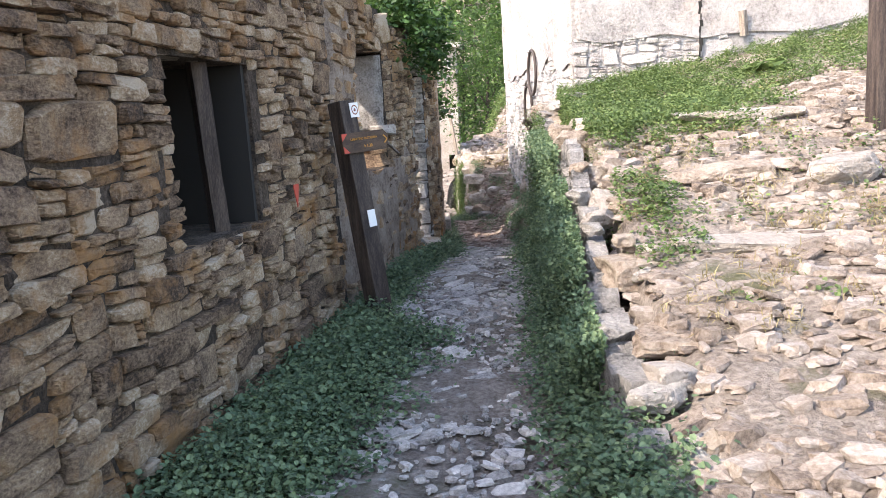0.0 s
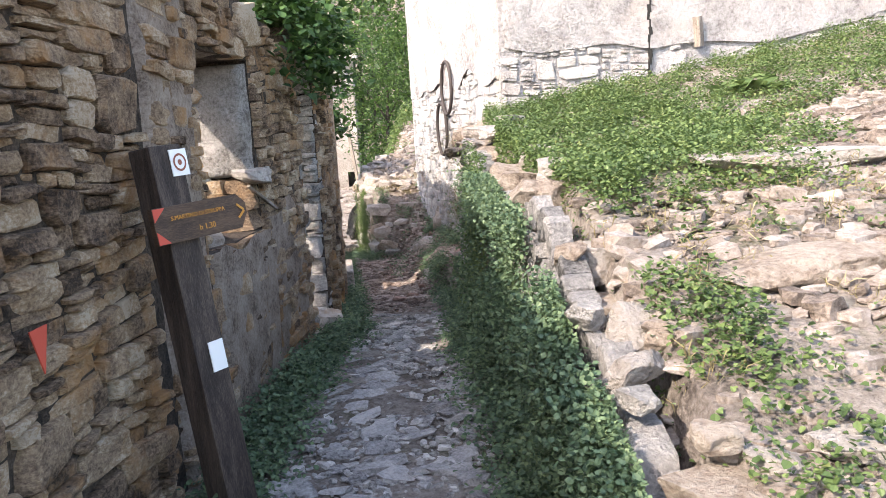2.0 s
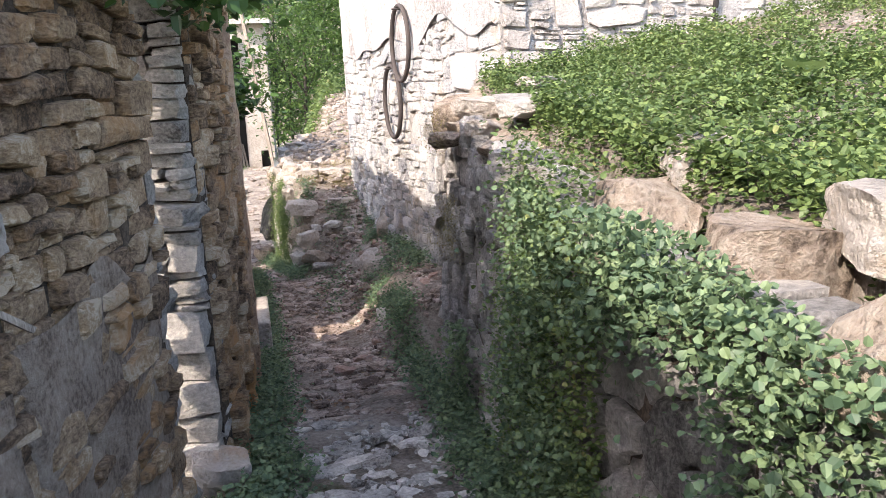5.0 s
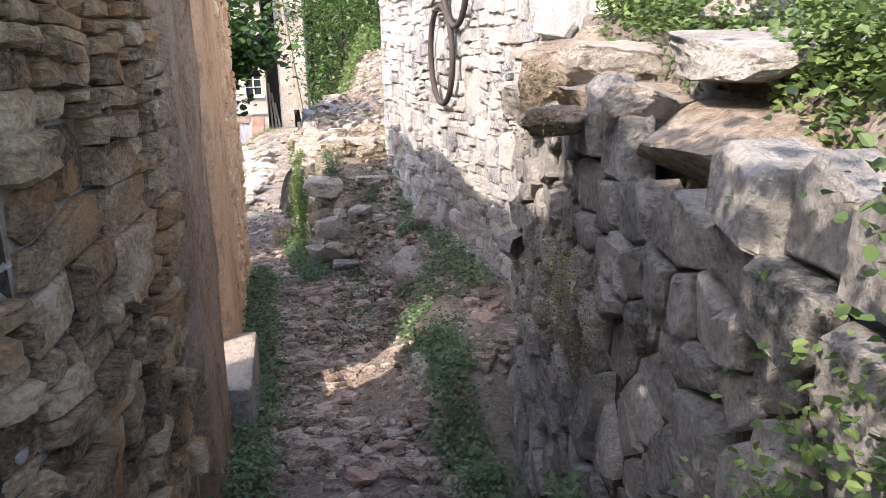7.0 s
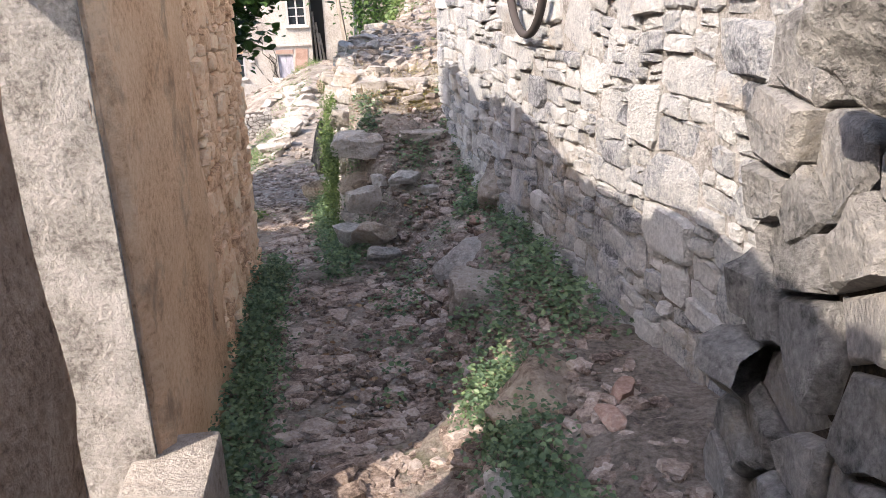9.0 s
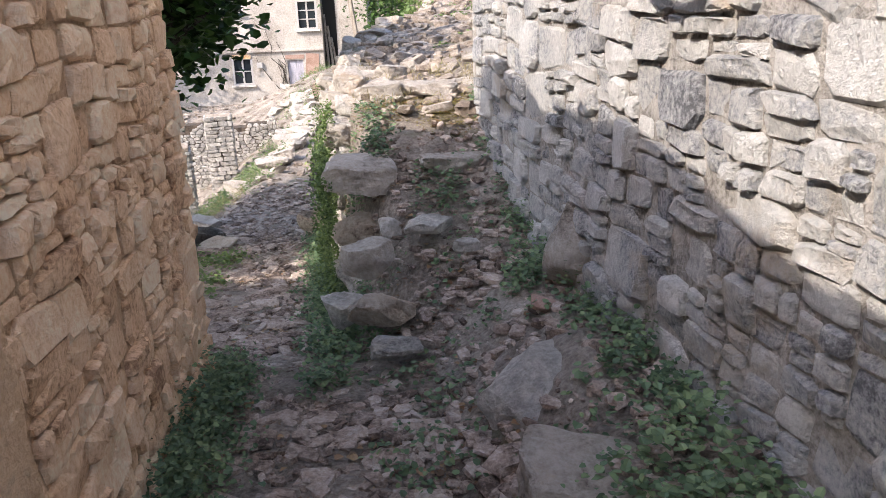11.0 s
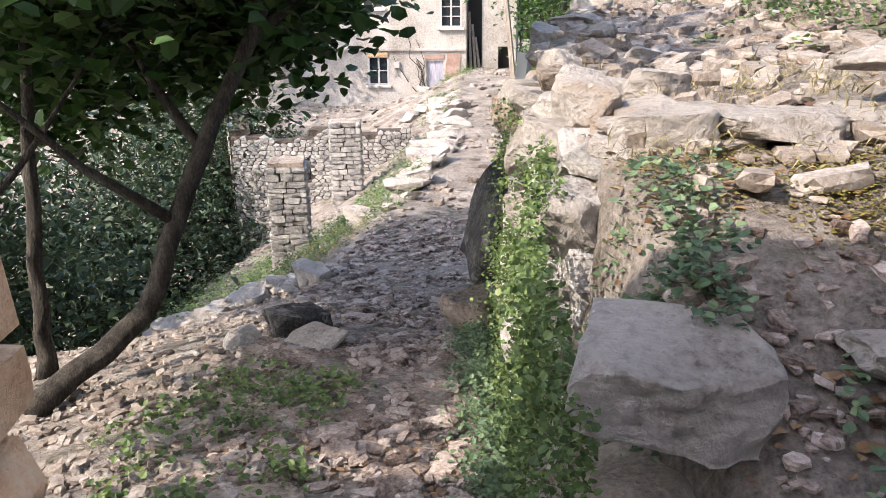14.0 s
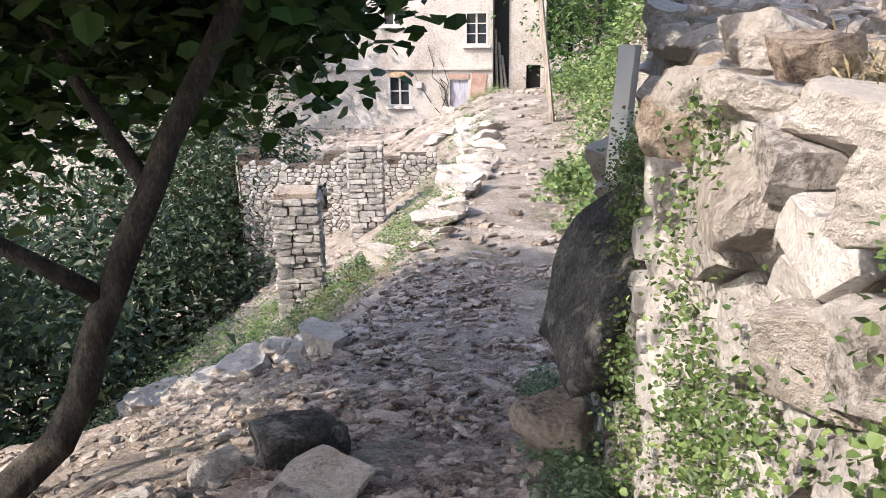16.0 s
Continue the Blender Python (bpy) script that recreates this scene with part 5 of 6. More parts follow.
leaves("wall_moss", np.concatenate([wall_points(RET, -1, 6.0, 6.5, lambda s: 1.2, lambda s: 1.45, 1800, r8, off=0.045, cut=0.0), wall_points(RET, -1, 6.3, 6.7, lambda s: 1.68, lambda s: 1.85, 600, r8, off=0.06, cut=-0.1)]), 0.007, m_moss, r8, up=0.3, label="golden moss on the dry-stone wall", category="moss")
leaves("lower_terrace_weeds", herb_points([(-1.6, -0.6, 15.4, 17.6, 100, 0.1, 0.12, 24), (-3.6, -2.0, 21.3, 24.5, 160, 0.14, 0.25, 34), (-2.4, -1.3, 22, 29, 160, 0.16, 0.2, 34), (-4.6, -3, 21, 25, 120, 0.2, 0.3, 40),
                                           (0.1, 1.2, 22, 27, 90, 0.22, 0.3, 50), (-0.1, 1.6, 27, 30, 20, 0.3, 0.5, 60), (-2.2, -1.4, 30, 38, 60, 0.2, 0.25, 34)], r8), 0.036, m_leaf_sun, r8, label="weeds and grass beside the lower lane")
leaves("fallen_leaf_litter", herb_points([(-0.2, 1.0, 9.5, 17, 300, 0.2, 0.004, 9), (-1.2, 0.1, 15, 20, 160, 0.2, 0.004, 9), (0.4, 2.6, 15.8, 18, 60, 0.2, 0.01, 8)], r8), 0.035, m_litter, r8, up=0.9, label="dry fallen leaves on the lane", category="leaf litter")
leaves("bank_bush", herb_points([(0.5, 1.7, 26.5, 31, 30, 0.45, 0.8, 130), (0.2, 1.2, 31, 38, 26, 0.5, 1.0, 150), (-0.1, 0.7, 23.5, 27, 16, 0.3, 0.5, 90)], r8), 0.09, m_leaf_sun, r8, up=0.4, label="leafy bushes growing on the far bank", category="bush")
top_pts = []
for _ in range(5200):
    y = r8.normal(8.55, 0.4)
    x, yy, dx, dy = along(line_1, min(left_s(min(max(y, 5.6), 9.05)), length(line_1) - 0.01))
    h = abs(r8.normal(0, 0.16))
    o = r8.normal(0.0, 0.16)
    drop = r8.uniform(-0.5, 0.0) if o > 0.08 else 0
    top_pts.append((x + dy * o, yy - dx * o, 2.7 + h + drop))
leaves("wall_top_shrub", np.array(top_pts), 0.06, m_leaf_tree, r8, up=0.35, label="dark shrub overhanging the ruined wall's top", category="shrub")

# ---- trees ----


def tube(points, radii, sides=8):
    bm = bmesh.new()
    rings = []
    for i, (p, rad) in enumerate(zip(points, radii)):
        a, b = Vector(points[max(i - 1, 0)]), Vector(points[min(i + 1, len(points) - 1)])
        q = (b - a).to_track_quat("Z", "Y").to_matrix()
        rings.append([bm.verts.new(Vector(p) + q @ Vector((math.cos(t) * rad, math.sin(t) * rad, 0))) for t in [2 * math.pi * j / sides for j in range(sides)]])
    for u, v in zip(rings, rings[1:]):
        for j in range(sides):
            bm.faces.new((u[j], u[(j + 1) % sides], v[(j + 1) % sides], v[j]))
    bm.faces.new(rings[0][::-1]), bm.faces.new(rings[-1])
    return bm


def bent(a, b, n, r, sag=0.0, wob=0.05):
    a, b = Vector(a), Vector(b)
    d = (b - a).length
    return [a + (b - a) * i / n + Vector(r.normal(0, wob * d / n, 3)) * (0 < i < n) - Vector((0, 0, sag * math.sin(math.pi * i / n))) for i in range(n + 1)]


def tree(name, base, trunk, limbs, crowns, count, leaf, mat, seed, label, thick=0.07, broad=True, cells=None):
    """trunk: points above the base; limbs: pairs (from, to); crowns: ellipsoids (centre, radii) filled with clumps of leaves."""
    r = np.random.default_rng(seed)
    t = empty(name, base, label, "tree")
    pts = [Vector(base)] + [Vector(p) for p in trunk]
    fine = [pts[0]]
    for a, b in zip(pts, pts[1:]):
        fine += bent(a, b, 5, r)[1:]
    inv = Matrix.Translation(base).inverted()
    ob = part("trunk", tube(fine, [thick * (1.25 if i == 0 else 1.0) * (1 - 0.6 * i / len(fine)) for i in range(len(fine))]), m_bark, t, smooth=True)
    ob.matrix_parent_inverse = inv
    for a, b in limbs:
        ob = part("limb", tube(bent(a, b, 6, r, 0.05), [thick * 0.5 * (1 - 0.13 * i) for i in range(7)], 6), m_bark, t, smooth=True)
        ob.matrix_parent_inverse = inv
    allp = []
    for c, rad in crowns:
        n = max(6, int(count / len(crowns) / 40))
        for _ in range(n):
            d = Vector(r.normal(0, 1, 3)).normalized() * (r.random() ** 0.45)
            cc = np.array(c) + np.array(d) * np.array(rad)
            s = 0.14 * sum(rad)
            q = r.normal(0, 1, (40, 3)) * np.array((s, s, s * 0.55))
            allp.append(cc + q)
    ob = leaves("crown", np.concatenate(allp), leaf, mat, r, t, up=0.45, templates=BROADS if broad else LEAVES, faces=BROAD_F if broad else LEAF_F)
    ob.matrix_parent_inverse = inv
    return t


# the leaning tree beside the lower lane, its neighbours and the wood in the ravine
tree("lane_tree", (-2.3, 17.35, ground_z(-2.3, 17.35)), [(-1.9, 17.9, -0.3), (-1.6, 18.2, 0.55), (-1.3, 18.5, 1.3), (-1.0, 18.7, 2.1)],
     [((-1.6, 18.2, 0.55), (-2.6, 18.8, 1.7)), ((-1.3, 18.5, 1.2), (-0.7, 19.4, 1.9)), ((-1.75, 18.05, 0.2), (-2.7, 17.4, 1.3)), ((-1.3, 18.5, 1.3), (-1.9, 17.6, 2.2))],
     [((-2.6, 18.6, 1.55), (0.9, 0.8, 0.55)), ((-1.5, 18.9, 1.6), (0.75, 0.7, 0.45)), ((-2.0, 17.6, 1.75), (0.9, 0.7, 0.5)), ((-3.2, 19.4, 0.9), (0.9, 0.9, 0.6)),
      ((-1.9, 19.6, 1.15), (0.8, 0.7, 0.45)), ((-0.85, 18.9, 2.0), (0.55, 0.6, 0.3)), ((-1.5, 18.2, 2.4), (1.4, 1.1, 0.5))],
     16000, 0.1, m_leaf_tree, 3, "leaning tree with broad dark leaves beside the lower lane", 0.072)
# second tree: crowns left of x -3.4 are unseen, added to shade the lane
tree("lane_tree", (-2.65, 18.05, ground_z(-2.65, 18.05)), [(-2.64, 18.1, -0.1), (-2.58, 18.2, 0.8), (-2.5, 18.3, 1.7)], [((-2.7, 17.62, 0.2), (-2.1, 18.3, 1.2)), ((-2.6, 17.7, 0.7), (-3.4, 18.0, 1.6))],
     [((-2.7, 17.9, 2.3), (0.8, 0.8, 0.4)), ((-3.45, 15.5, 2.5), (0.55, 0.7, 0.3)), ((-3.65, 16.5, 2.6), (0.65, 0.7, 0.3)), ((-3.85, 17.5, 2.6), (0.7, 0.7, 0.3)), ((-4.0, 18.5, 2.6), (0.7, 0.7, 0.3)), ((-4.0, 19.5, 2.6), (0.7, 0.7, 0.3))], 13000, 0.1, m_leaf_tree, 5, "slender tree with broad dark leaves on the gravel terrace", 0.055)
tree("lane_tree", (-2.75, 17.6, ground_z(-2.75, 17.6)), [(-3.0, 17.5, 0.0), (-3.3, 17.2, 1.0), (-3.4, 17.3, 1.9)], [((-3.2, 17.1, 0.5), (-3.9, 17.6, 1.4))],
     [((-3.6, 17.8, 2.4), (0.6, 0.7, 0.4)), ((-4.9, 20.0, 1.0), (0.9, 0.9, 0.8))], 2200, 0.1, m_leaf_tree, 6, "slender tree with broad dark leaves on the gravel terrace", 0.05)
rt = np.random.default_rng(61)
# trees at x -7.8 and -9.6 are unseen, added to shade the ravine
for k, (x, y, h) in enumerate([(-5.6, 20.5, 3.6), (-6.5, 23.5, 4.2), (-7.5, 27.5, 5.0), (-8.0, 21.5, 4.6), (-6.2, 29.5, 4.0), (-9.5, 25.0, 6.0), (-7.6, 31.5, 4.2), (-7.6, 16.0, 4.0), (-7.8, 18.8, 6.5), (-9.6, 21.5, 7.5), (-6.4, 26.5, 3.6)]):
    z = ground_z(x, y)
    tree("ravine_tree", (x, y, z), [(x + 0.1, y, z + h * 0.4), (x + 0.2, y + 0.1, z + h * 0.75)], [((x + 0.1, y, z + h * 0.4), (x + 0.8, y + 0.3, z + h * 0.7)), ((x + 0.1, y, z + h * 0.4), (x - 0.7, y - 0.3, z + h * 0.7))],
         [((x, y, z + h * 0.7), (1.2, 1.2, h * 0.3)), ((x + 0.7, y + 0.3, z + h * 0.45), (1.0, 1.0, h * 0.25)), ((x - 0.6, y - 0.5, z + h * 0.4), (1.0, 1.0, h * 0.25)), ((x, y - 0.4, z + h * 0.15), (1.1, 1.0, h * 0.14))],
         6500, 0.13, m_leaf_ravine_shaded, 70 + k, "dense green tree, one of those filling and shading the ravine", 0.07, broad=False)
# trees past the crest of the bank and round the far houses
for k, (x, y, h, mat) in enumerate([(2.6, 31.0, 6.5, m_leaf_far), (3.8, 28.0, 5.5, m_leaf_far), (2.0, 40.0, 9.0, m_leaf_far), (1.0, 37.5, 7.0, m_leaf_far), (0.5, 44.0, 9.5, m_leaf_far), (5.5, 34.0, 8.0, m_leaf_far), (-0.2, 47.0, 10.0, m_leaf_far),
                                    (-2.4, 45.5, 10.0, m_leaf_far), (-9.5, 38.5, 7.5, m_leaf_far), (-11.5, 43.0, 9.0, m_leaf_far), (-11.0, 34.0, 7.0, m_leaf_far)]):
    z = ground_z(x, y)
    tree("hill_tree", (x, y, z), [(x + 0.15, y, z + h * 0.4), (x + 0.25, y, z + h * 0.75)], [((x + 0.15, y, z + h * 0.4), (x + 1.0, y + 0.3, z + h * 0.65)), ((x + 0.15, y, z + h * 0.4), (x - 0.9, y - 0.3, z + h * 0.65))],
         [((x, y, z + h * 0.72), (1.3, 1.3, h * 0.26)), ((x + 0.8, y, z + h * 0.5), (1.1, 1.1, h * 0.22)), ((x - 0.8, y - 0.3, z + h * 0.45), (1.1, 1.1, h * 0.22)), ((x, y - 0.5, z + h * 0.2), (1.3, 1.2, h * 0.18))],
         3600, 0.16, mat, 90 + k, "bushy green tree on the hillside behind the bank", 0.1, broad=False)
# far wooded slope
r9 = np.random.default_rng(99)
wood = []
for _ in range(700):
    x, y = r9.uniform(-55, 45), r9.uniform(58, 100)
    z = -6 + (y - 55) * 0.62 + 4 * noise.noise(Vector((x * 0.05, y * 0.05, 0)))
    q = r9.normal(0, 1, (34, 3)) * np.array((1.6, 1.6, 1.3))
    wood.append(np.array((x, y, z)) + q)
leaves("far_woodland", np.concatenate(wood), 0.9, m_leaf_far, r9, up=0.4, label="wooded hillside rising behind the village", category="woodland")
bm = bmesh.new()
bmesh.ops.create_grid(bm, x_segments=24, y_segments=16, size=0.5)
for v in bm.verts:
    x, y = v.co.x * 160 - 5, 57 + (v.co.y + 0.5) * 60
    v.co = (x, y, -7 + (y - 55) * 0.6 + 4 * noise.noise(Vector((x * 0.05, y * 0.05, 0))))
tagged(part("backdrop_slope", bm, m_ground, smooth=True), "earth of the wooded slope behind the village", "hillside", kind="structure")
# a bare pole leaning by the crest
beam("leaning_pole", (-0.1, 31.0, ground_z(-0.1, 31.0) - 0.1), (-0.75, 31.2, 4.6), 0.1, 0.1, m_wood_old, "bare grey pole leaning by the crest of the path", "pole", seed=14)


# ---- trail signposts ----
def flat_shape(bm, pts, thick):
    """A flat outline in the xz plane, given a thickness towards -y."""
    f = bm.faces.new([bm.verts.new((x, 0, z)) for x, z in pts])
    bm.normal_update()
    ext = bmesh.ops.extrude_face_region(bm, geom=[f])
    bmesh.ops.translate(bm, vec=(0, -thick, 0), verts=[g for g in ext["geom"] if isinstance(g, bmesh.types.BMVert)])
    return bm


def lettering(text, size, at, mat, parent):
    c = bpy.data.curves.new("lettering", "FONT")
    c.body, c.size, c.extrude, c.align_x = text, size, 0.0008, "CENTER"
    c.materials.append(mat)
    me = bpy.data.meshes.new_from_object(new("lettering_curve", c))
    bpy.data.objects.remove(bpy.data.objects["lettering_curve"])
    ob = new("lettering", me)
    ob.parent = parent
    ob.matrix_local = pose(*at, 90, 0, 0)
    return ob


def signpost(base, height, lean, board, label, turn=0.0, width=0.115):
    p = empty("trail_signpost", base, label, "signpost")
    p.matrix_world = pose(*base, *lean, turn)
    bm = bmesh.new()
    box(bm, (0, 0, height / 2 - 0.2), (width, width, height + 0.4), bevel=0.006)
    part("post", bm, m_wood_dark, p)
    q = part("marker_plate", block_bm((width * 0.34, -width / 2 - 0.003, height - 0.06), (width * 0.55, 0.004, 0.085)), m_white, p, "white marker plate with a brown ring")
    if board:
        ring = bmesh.new()
        for r0, r1 in ((0.0, 0.008), (0.018, 0.024)):
            n = 24
            a = [[ring.verts.new((width * 0.34 + r * math.cos(2 * math.pi * i / n), -width / 2 - 0.007, height - 0.06 + 1.2 * r * math.sin(2 * math.pi * i / n))) for i in range(n)] for r in (max(r0, 0.001), r1)]
            for i in range(n):
                ring.faces.new((a[0][i], a[1][i], a[1][(i + 1) % n], a[0][(i + 1) % n]))
        part("ring_mark", ring, m_ring, q)
        part("route_label", block_bm((width * 0.2, -width / 2 - 0.003, height - 0.7), (width * 0.5, 0.004, 0.1)), m_white, p, "small white route label")
        sb = empty("sign_board", (0, 0, 0))
        sb.parent = p
        sb.matrix_local = pose(0.075, -width / 2 - 0.004, height - 0.25, 0, 0, 0)
        bd = bmesh.new()
        flat_shape(bd, [(-0.19, -0.058), (0.14, -0.058), (0.172, -0.01), (0.172, 0.025), (0.14, 0.058), (-0.19, 0.058)], 0.022)
        part("board", bd, m_wood_sign, sb, "brown arrow-shaped wooden board")
        for pts in ([(-0.188, 0.056), (-0.188, 0.015), (-0.145, 0.056)], [(-0.188, -0.056), (-0.145, -0.056), (-0.188, -0.015)]):
            ob = part("red_corner", flat_shape(bmesh.new(), pts, 0.003), m_red, sb, "red painted corner")
            ob.location = (0, -0.0225, 0)
        for txt, size, at in (("S.MARTINO DI STRUPPA", 0.0195, (-0.025, -0.0255, 0.012)), ("h 1.30", 0.026, (0.0, -0.0255, -0.035))):
            lettering(txt, size, at, m_yellow, sb)
        arrow = bmesh.new()
        for s in (1, -1):
            box(arrow, (0.146, -0.0245, 0.012 * s), (0.034, 0.003, 0.007), pose(0, 0, 0, 0, 40 * s, 0))
        part("arrow_mark", arrow, m_yellow, sb)
    return p


signpost((-0.085, 5.6, ground_z(-0.085, 5.6)), 1.34, (-7, -2), True, "dark wooden trail signpost with a brown arrow board against the wall", turn=50)
signpost((3.0, 5.97, ground_z(3.0, 5.97)), 1.3, (0, 0), False, "dark wooden trail post with a white plate on the terrace", turn=8, width=0.12)
# red triangle blaze on the wall
bm = bmesh.new()
flat_shape(bm, [(-0.043, 0.06), (0.037, 0.06), (0.0, -0.06)], 0.004)
blaze = part("trail_blaze", bm, m_red)
bx, by, bdx, bdy = along(LEFT_LINE, left_s(5.05))
blaze.matrix_world = pose(bx + bdy * 0.06, by, 1.52, 0, 0, math.degrees(math.atan2(bdy, bdx)))
tagged(blaze, "faded red triangle painted on the stone wall", "trail mark")

# white threshold stone, quoin stones and a pale stone at the doorway
tagged(part("threshold_stone", block_bm((0.02, 11.36, 0.38), (0.24, 0.74, 0.32), pose(0, 0, 0, 0, 0, 3), 0.02), m_rock_pale), "white dressed threshold stone of the doorway", "threshold")
rock((0.0, 8.85, 0.55), (0.24, 0.24, 0.26), 10, "pale", 5, label="pale stone at the broken doorway's foot", name="quoin_stone")
rock((-0.2, 7.33, 1.79), (0.2, 0.2, 0.1), 9, "pale", 9, label="pale stone projecting from the broken opening", name="quoin_stone")
rock((-0.46, 6.95, 1.5), (0.34, 0.7, 0.16), 4, "brown", 3, label="rubble sill of the broken opening", name="sill_rubble")
beam("broken_lath", (-0.22, 7.3, 1.74), (-0.1, 7.42, 1.6), 0.03, 0.012, m_wood_old, "splintered lath hanging from the broken opening", "lath", seed=21)
beam("white_stake", (0.1, 19.25, 0.4), (0.14, 19.3, 1.0), 0.09, 0.05, m_white, "white-painted stake on the bank", "stake", seed=22)

# ---- ruined outbuilding with two pillars ----
def pillar(base, w, d, h, turn, seed, label):
    p = empty("stone_pillar", base, label, "pillar", "pillars of the ruined outbuilding")
    p.matrix_world = pose(*base, 0, 0, turn)
    core = part("core", block_bm((0, 0, h / 2 - 0.15), (w * 0.86, d * 0.86, h + 0.25)), m_mortar, p)
    r = np.random.default_rng(seed)
    z, data = -0.1, {}
    while z < h - 0.03:
        t = r.uniform(0.05, 0.11)
        for face in range(4):
            fw = w if face % 2 == 0 else d
            fd = d if face % 2 == 0 else w
            u = -fw / 2
            while u < fw / 2 - 0.02:
                l = min(r.uniform(0.1, 0.26), fw / 2 - u)
                k = int(r.integers(len(STONES)))
                data.setdefault(k, mesh_from("stone", STONES[k], CUBE_F, m_stone_grey_ob))
                ob = new("stone", data[k])
                ob.parent = p
                ob.matrix_local = pose(0, 0, 0, 0, 0, 90 * face) @ pose(u + l / 2, -fd / 2 + 0.05 + r.normal(0, 0.008), z + t / 2, r.normal(0, 2), r.normal(0, 2), r.normal(0, 3)) @ Matrix.Diagonal((l * 0.98, 0.14, t * 0.95, 1))
                u += l
        z += t
    part("cap", block_bm((0, 0, h + 0.02), (w * 0.95, d * 0.95, 0.06), bevel=0.01), m_rock_brown, p)
    return p


pillar((-2.79, 23.3, -1.92), 0.46, 0.46, 1.33, 14, 51, "square pillar of thin stones with a brown cap")
pillar((-2.92, 27.0, -2.1), 0.5, 0.5, 1.43, 12, 52, "square pillar of thin stones joined to the ruined wall")
ruin_line = [(-5.6, 28.6), (-3.8, 28.7), (-2.1, 28.95)]
ruin_low = lambda s: ground_z(*along(ruin_line, s)[:2])
rubble_wall("wall_8", ruin_line, 1, ruin_low, lambda s: -1.3 + 0.06 * s + 0.08 * math.sin(s * 4) + 0.05 * math.sin(s * 11), 0.4, m_mortar, m_stone_grey_ob, m_stone_grey, 0.13, 0.55, 0.02,
            [(1.2, 1.55, -2.1, -1.6)], seed=23, label="roofless rubble wall of the ruined outbuilding")
rubble_wall("wall_9", [(-5.66, 28.7), (-6.9, 31.9)], -1, lambda s: -3.2, lambda s: -1.1, 0.4, m_mortar, m_stone_grey_ob, m_stone_grey, 0.3, 0.6, 0.02, (), seed=24, label="side wall of the ruined outbuilding")

# ---- far house ----
FY = 40.0


def window_unit(name, x, z, w, h, y, rows, parent):
    wd = empty(name, (0, 0, 0))
    wd.parent = parent
    part("recess", block_bm((x, y + 0.07, z), (w, 0.02, h)), m_glass, wd, "dark window glass")
    for dx in (-w / 2 - 0.02, w / 2 + 0.02):
        part("frame", block_bm((x + dx, y - 0.012, z), (0.07, 0.09, h + 0.1)), m_frame, wd)
    for dz in (-h / 2 - 0.02, h / 2 + 0.02):
        part("frame", block_bm((x, y - 0.014, z + dz), (w + 0.1, 0.09, 0.06)), m_frame, wd)
    part("mullion", block_bm((x, y + 0.03, z), (0.06, 0.05, h)), m_frame, wd)
    for k in range(1, rows):
        part("glazing_bar", block_bm((x, y + 0.034, z - h / 2 + h * k / rows), (w, 0.04, 0.035)), m_frame, wd)
    part("sill", block_bm((x, y - 0.06, z - h / 2 - 0.08), (w + 0.24, 0.2, 0.06)), m_stone_pale, wd, "stone sill")
    return wd


house = empty("far_house", (-5.0, FY, -2.2), "pale rendered village house with small white windows", "house")
hinv = Matrix.Translation((-5.0, FY, -2.2)).inverted()


def h_part(name, bm, mat, label=""):
    ob = part(name, bm, mat, house, label)
    ob.matrix_parent_inverse = hinv
    return ob


wins = [(-4.83, -0.95, 0.62, 0.85), (-2.4, 0.92, 0.62, 0.9), (-4.95, 1.55, 0.62, 0.95), (-6.9, 1.55, 0.62, 0.95)]
xsplit = sorted({-9.5, -1.9, *[w[0] - w[2] / 2 for w in wins], *[w[0] + w[2] / 2 for w in wins], -3.22, -2.66})
for a, b in zip(xsplit, xsplit[1:]):
    mid = (a + b) / 2
    gaps = sorted([(w[1] - w[3] / 2, w[1] + w[3] / 2) for w in wins if abs(mid - w[0]) < w[2] / 2] + ([(-2.6, -0.62)] if -3.22 < mid < -2.66 else []))
    z = -3.2
    for lo, hi in gaps + [(4.6, 4.6)]:
        if lo > z:
            h_part("wall", block_bm((mid, FY + 0.2, (z + lo) / 2), (b - a, 0.4, lo - z)), m_house)
        z = hi
h_part("wall", block_bm((-9.3, FY + 3.2, 0.7), (0.4, 5.6, 7.8)), m_house), h_part("wall", block_bm((-2.1, FY + 3.2, 0.7), (0.4, 5.6, 7.8)), m_house)
h_part("cornice", block_bm((-5.7, FY - 0.04, -0.26), (7.6, 0.1, 0.07)), m_house)
h_part("plinth", block_bm((-5.7, FY - 0.05, -2.25), (7.6, 0.12, 0.5)), m_house)
roofb = bmesh.new()
box(roofb, (-5.7, FY + 2.9, 4.75), (8.4, 6.6, 0.2), pose(0, 0, 0, 4, 0, 0))
h_part("roof", roofb, m_stone_grey, "grey stone slab roof")
for wx, wz, ww, wh in wins:
    u = window_unit("window", wx, wz, ww, wh, FY + 0.05, 2 if wh < 0.9 else 3, house)
    u.matrix_parent_inverse = hinv
h_part("shutter_box", block_bm((-4.83, FY - 0.01, -0.43), (0.66, 0.06, 0.16)), m_stone_brown, "brown roller-shutter box")
h_part("door", block_bm((-2.94, FY + 0.1, -1.55), (0.54, 0.06, 1.84)), m_door, "faded blue-grey plank door")
h_part("render_patch", block_bm((-2.36, FY - 0.012, -1.0), (0.46, 0.03, 1.2), pose(0, 0, 0, 0, 6, 0)), m_brick_red, "bare red patch beside the door")
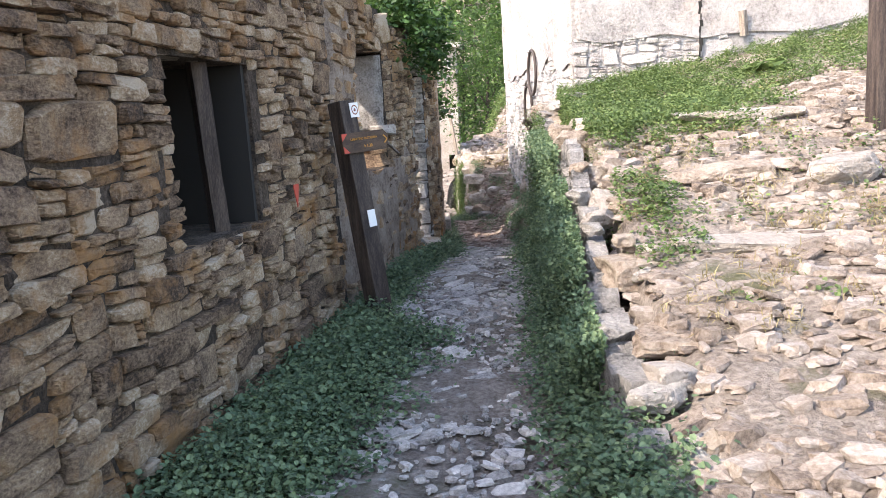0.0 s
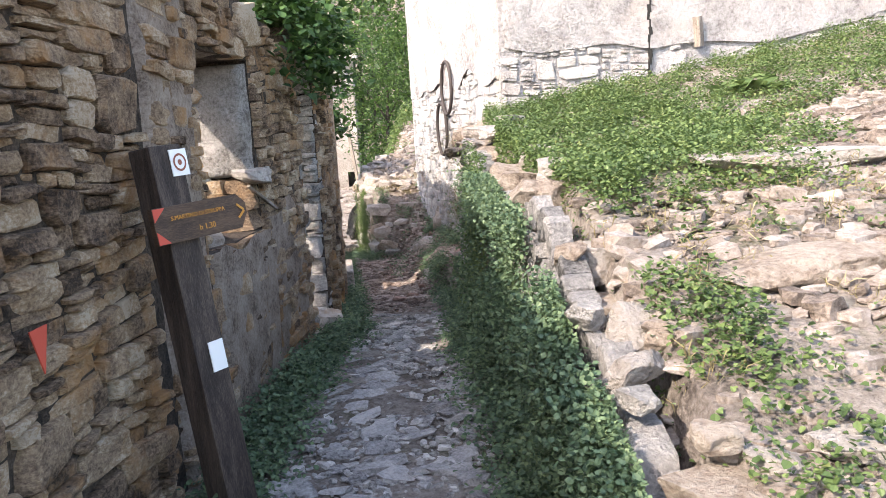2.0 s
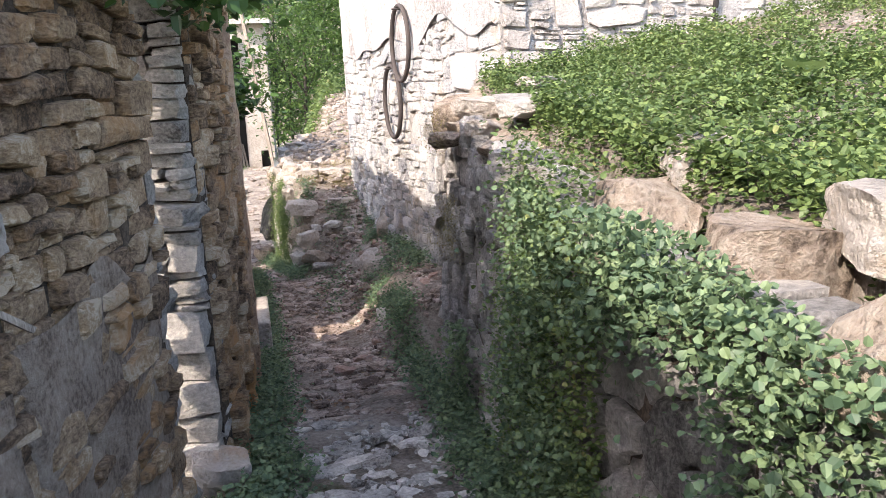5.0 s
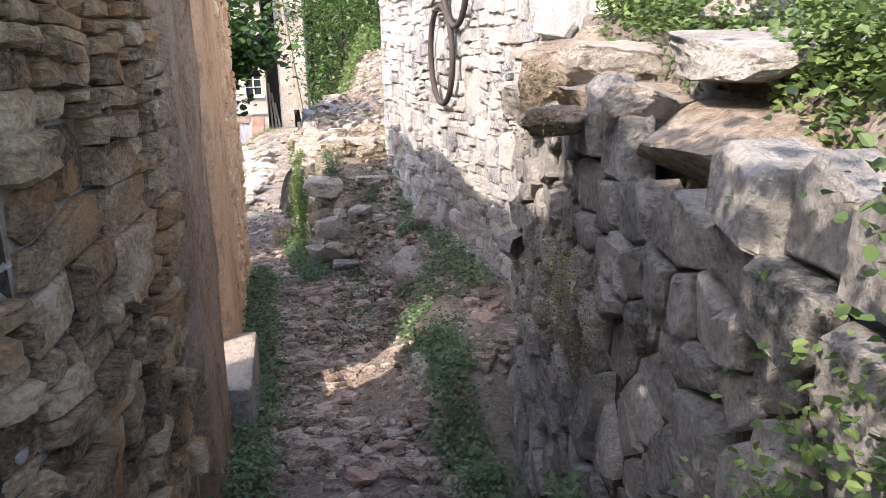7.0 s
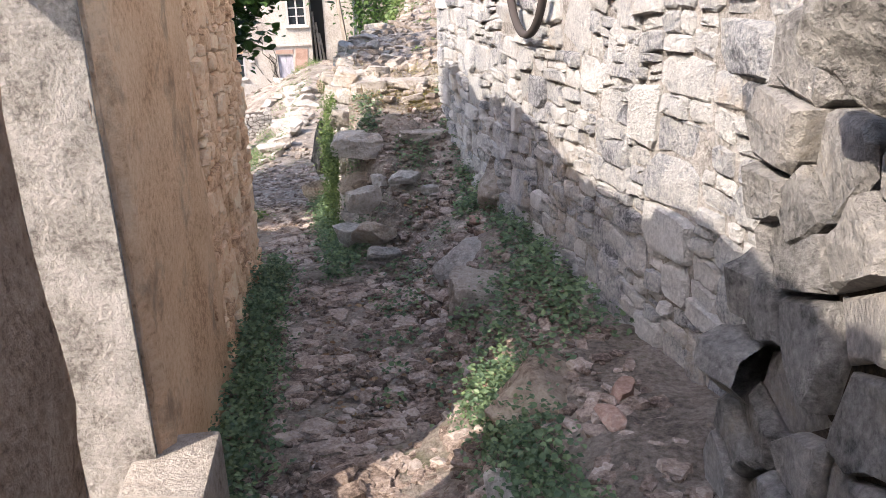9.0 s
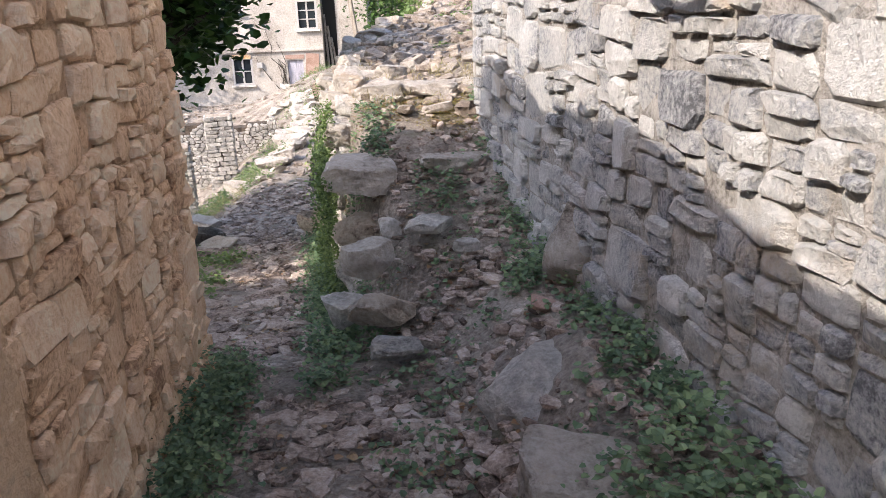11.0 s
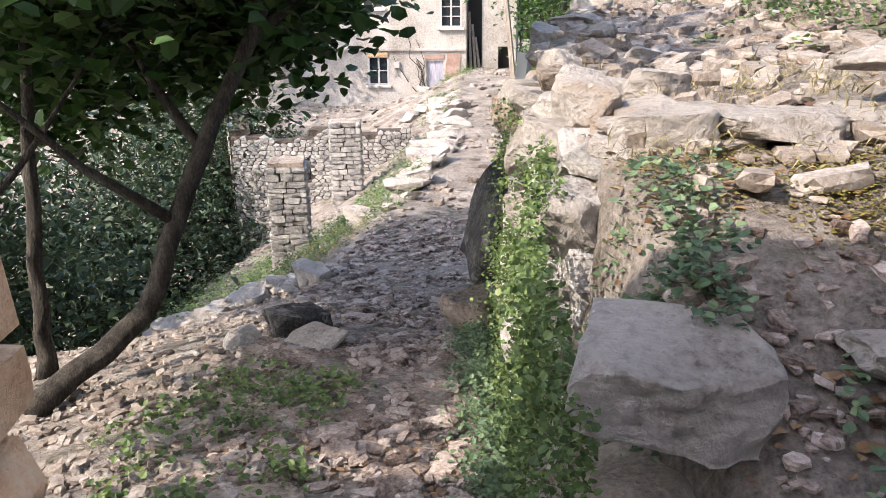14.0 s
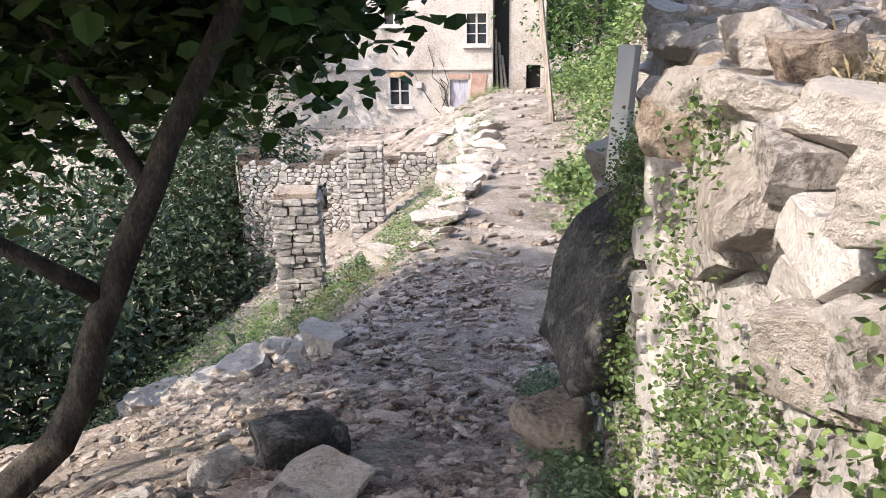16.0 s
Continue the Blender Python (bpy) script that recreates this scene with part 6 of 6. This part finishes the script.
h_part("render_patch", block_bm((-2.95, FY - 0.014, -0.5), (0.66, 0.03, 0.14)), m_brick_red, "bare red patch over the door")
h_part("render_patch", block_bm((-3.5, FY - 0.014, -1.85), (0.35, 0.03, 0.35)), m_brick_red, "bare red patch low on the wall")
h_part("junction_box", block_bm((-4.2, FY - 0.05, -0.75), (0.2, 0.1, 0.2), bevel=0.01), m_frame, "white junction box")
r10 = np.random.default_rng(12)
vine = empty("wall_vine", (-3.3, FY - 0.1, -2.1), "bare climbing vine on the house front", "vine")
for k in range(7):
    a = (-3.15 + r10.normal(0, 0.05), FY - 0.08, -2.1)
    b = (-4.0 + r10.uniform(-0.4, 0.5), FY - 0.06, r10.uniform(-0.9, 0.6))
    ob = part("stem", tube(bent(a, b, 6, r10, 0.0, 0.25), [0.022 * (1 - 0.1 * i) for i in range(7)], 5), m_bark, vine)
    ob.matrix_parent_inverse = Matrix.Translation((-3.3, FY - 0.1, -2.1)).inverted()
# the next house, set close beside it
house2 = empty("next_house", (1.4, 40.6, -1.0), "pale pink rendered house with a dark low doorway", "house")
h2inv = Matrix.Translation((1.4, 40.6, -1.0)).inverted()
w2 = bmesh.new()
box(w2, (-1.15, 40.6, 1.6), (0.54, 0.4, 7.4)), box(w2, (-0.37, 40.6, 1.6), (0.14, 0.4, 7.4)), box(w2, (-0.66, 40.6, 2.55), (0.44, 0.4, 5.5)), box(w2, (-0.4, 42.9, 1.6), (0.2, 4.2, 7.4))
ob = part("wall", w2, m_house, house2)
ob.matrix_parent_inverse = h2inv
# near-black panel gives the open doorway its shade
ob = part("doorway", block_bm((-0.66, 40.78, -0.9), (0.5, 0.05, 2.4)), m_dark, house2, "open doorway, its shade painted near black")
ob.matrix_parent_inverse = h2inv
ob = part("roof", block_bm((-0.85, 42.6, 5.4), (1.6, 5.6, 0.2), pose(0, 0, 0, 5, 0, 0)), m_stone_grey, house2)
ob.matrix_parent_inverse = h2inv
ob = part("wall", block_bm((-0.85, 45.0, 1.6), (1.1, 0.4, 7.4)), m_house, house2)
ob.matrix_parent_inverse = h2inv
# black slab in place of the shaded gap, no wall stands here
tagged(part("wall_slit_shade", block_bm((-1.66, 40.9, 1.0), (0.5, 0.3, 7.0)), m_dark), "near-black slab painted for the shaded slit between the two houses", "wall", kind="structure")
for k in range(3):
    beam("leaning_board", (-1.75 + 0.18 * k, 40.2, -1.55), (-1.85 + 0.1 * k, 40.6, 0.9 - 0.4 * k), 0.08, 0.04, m_wood_old, "old board leaning in the gap between the houses", "board", seed=60 + k)
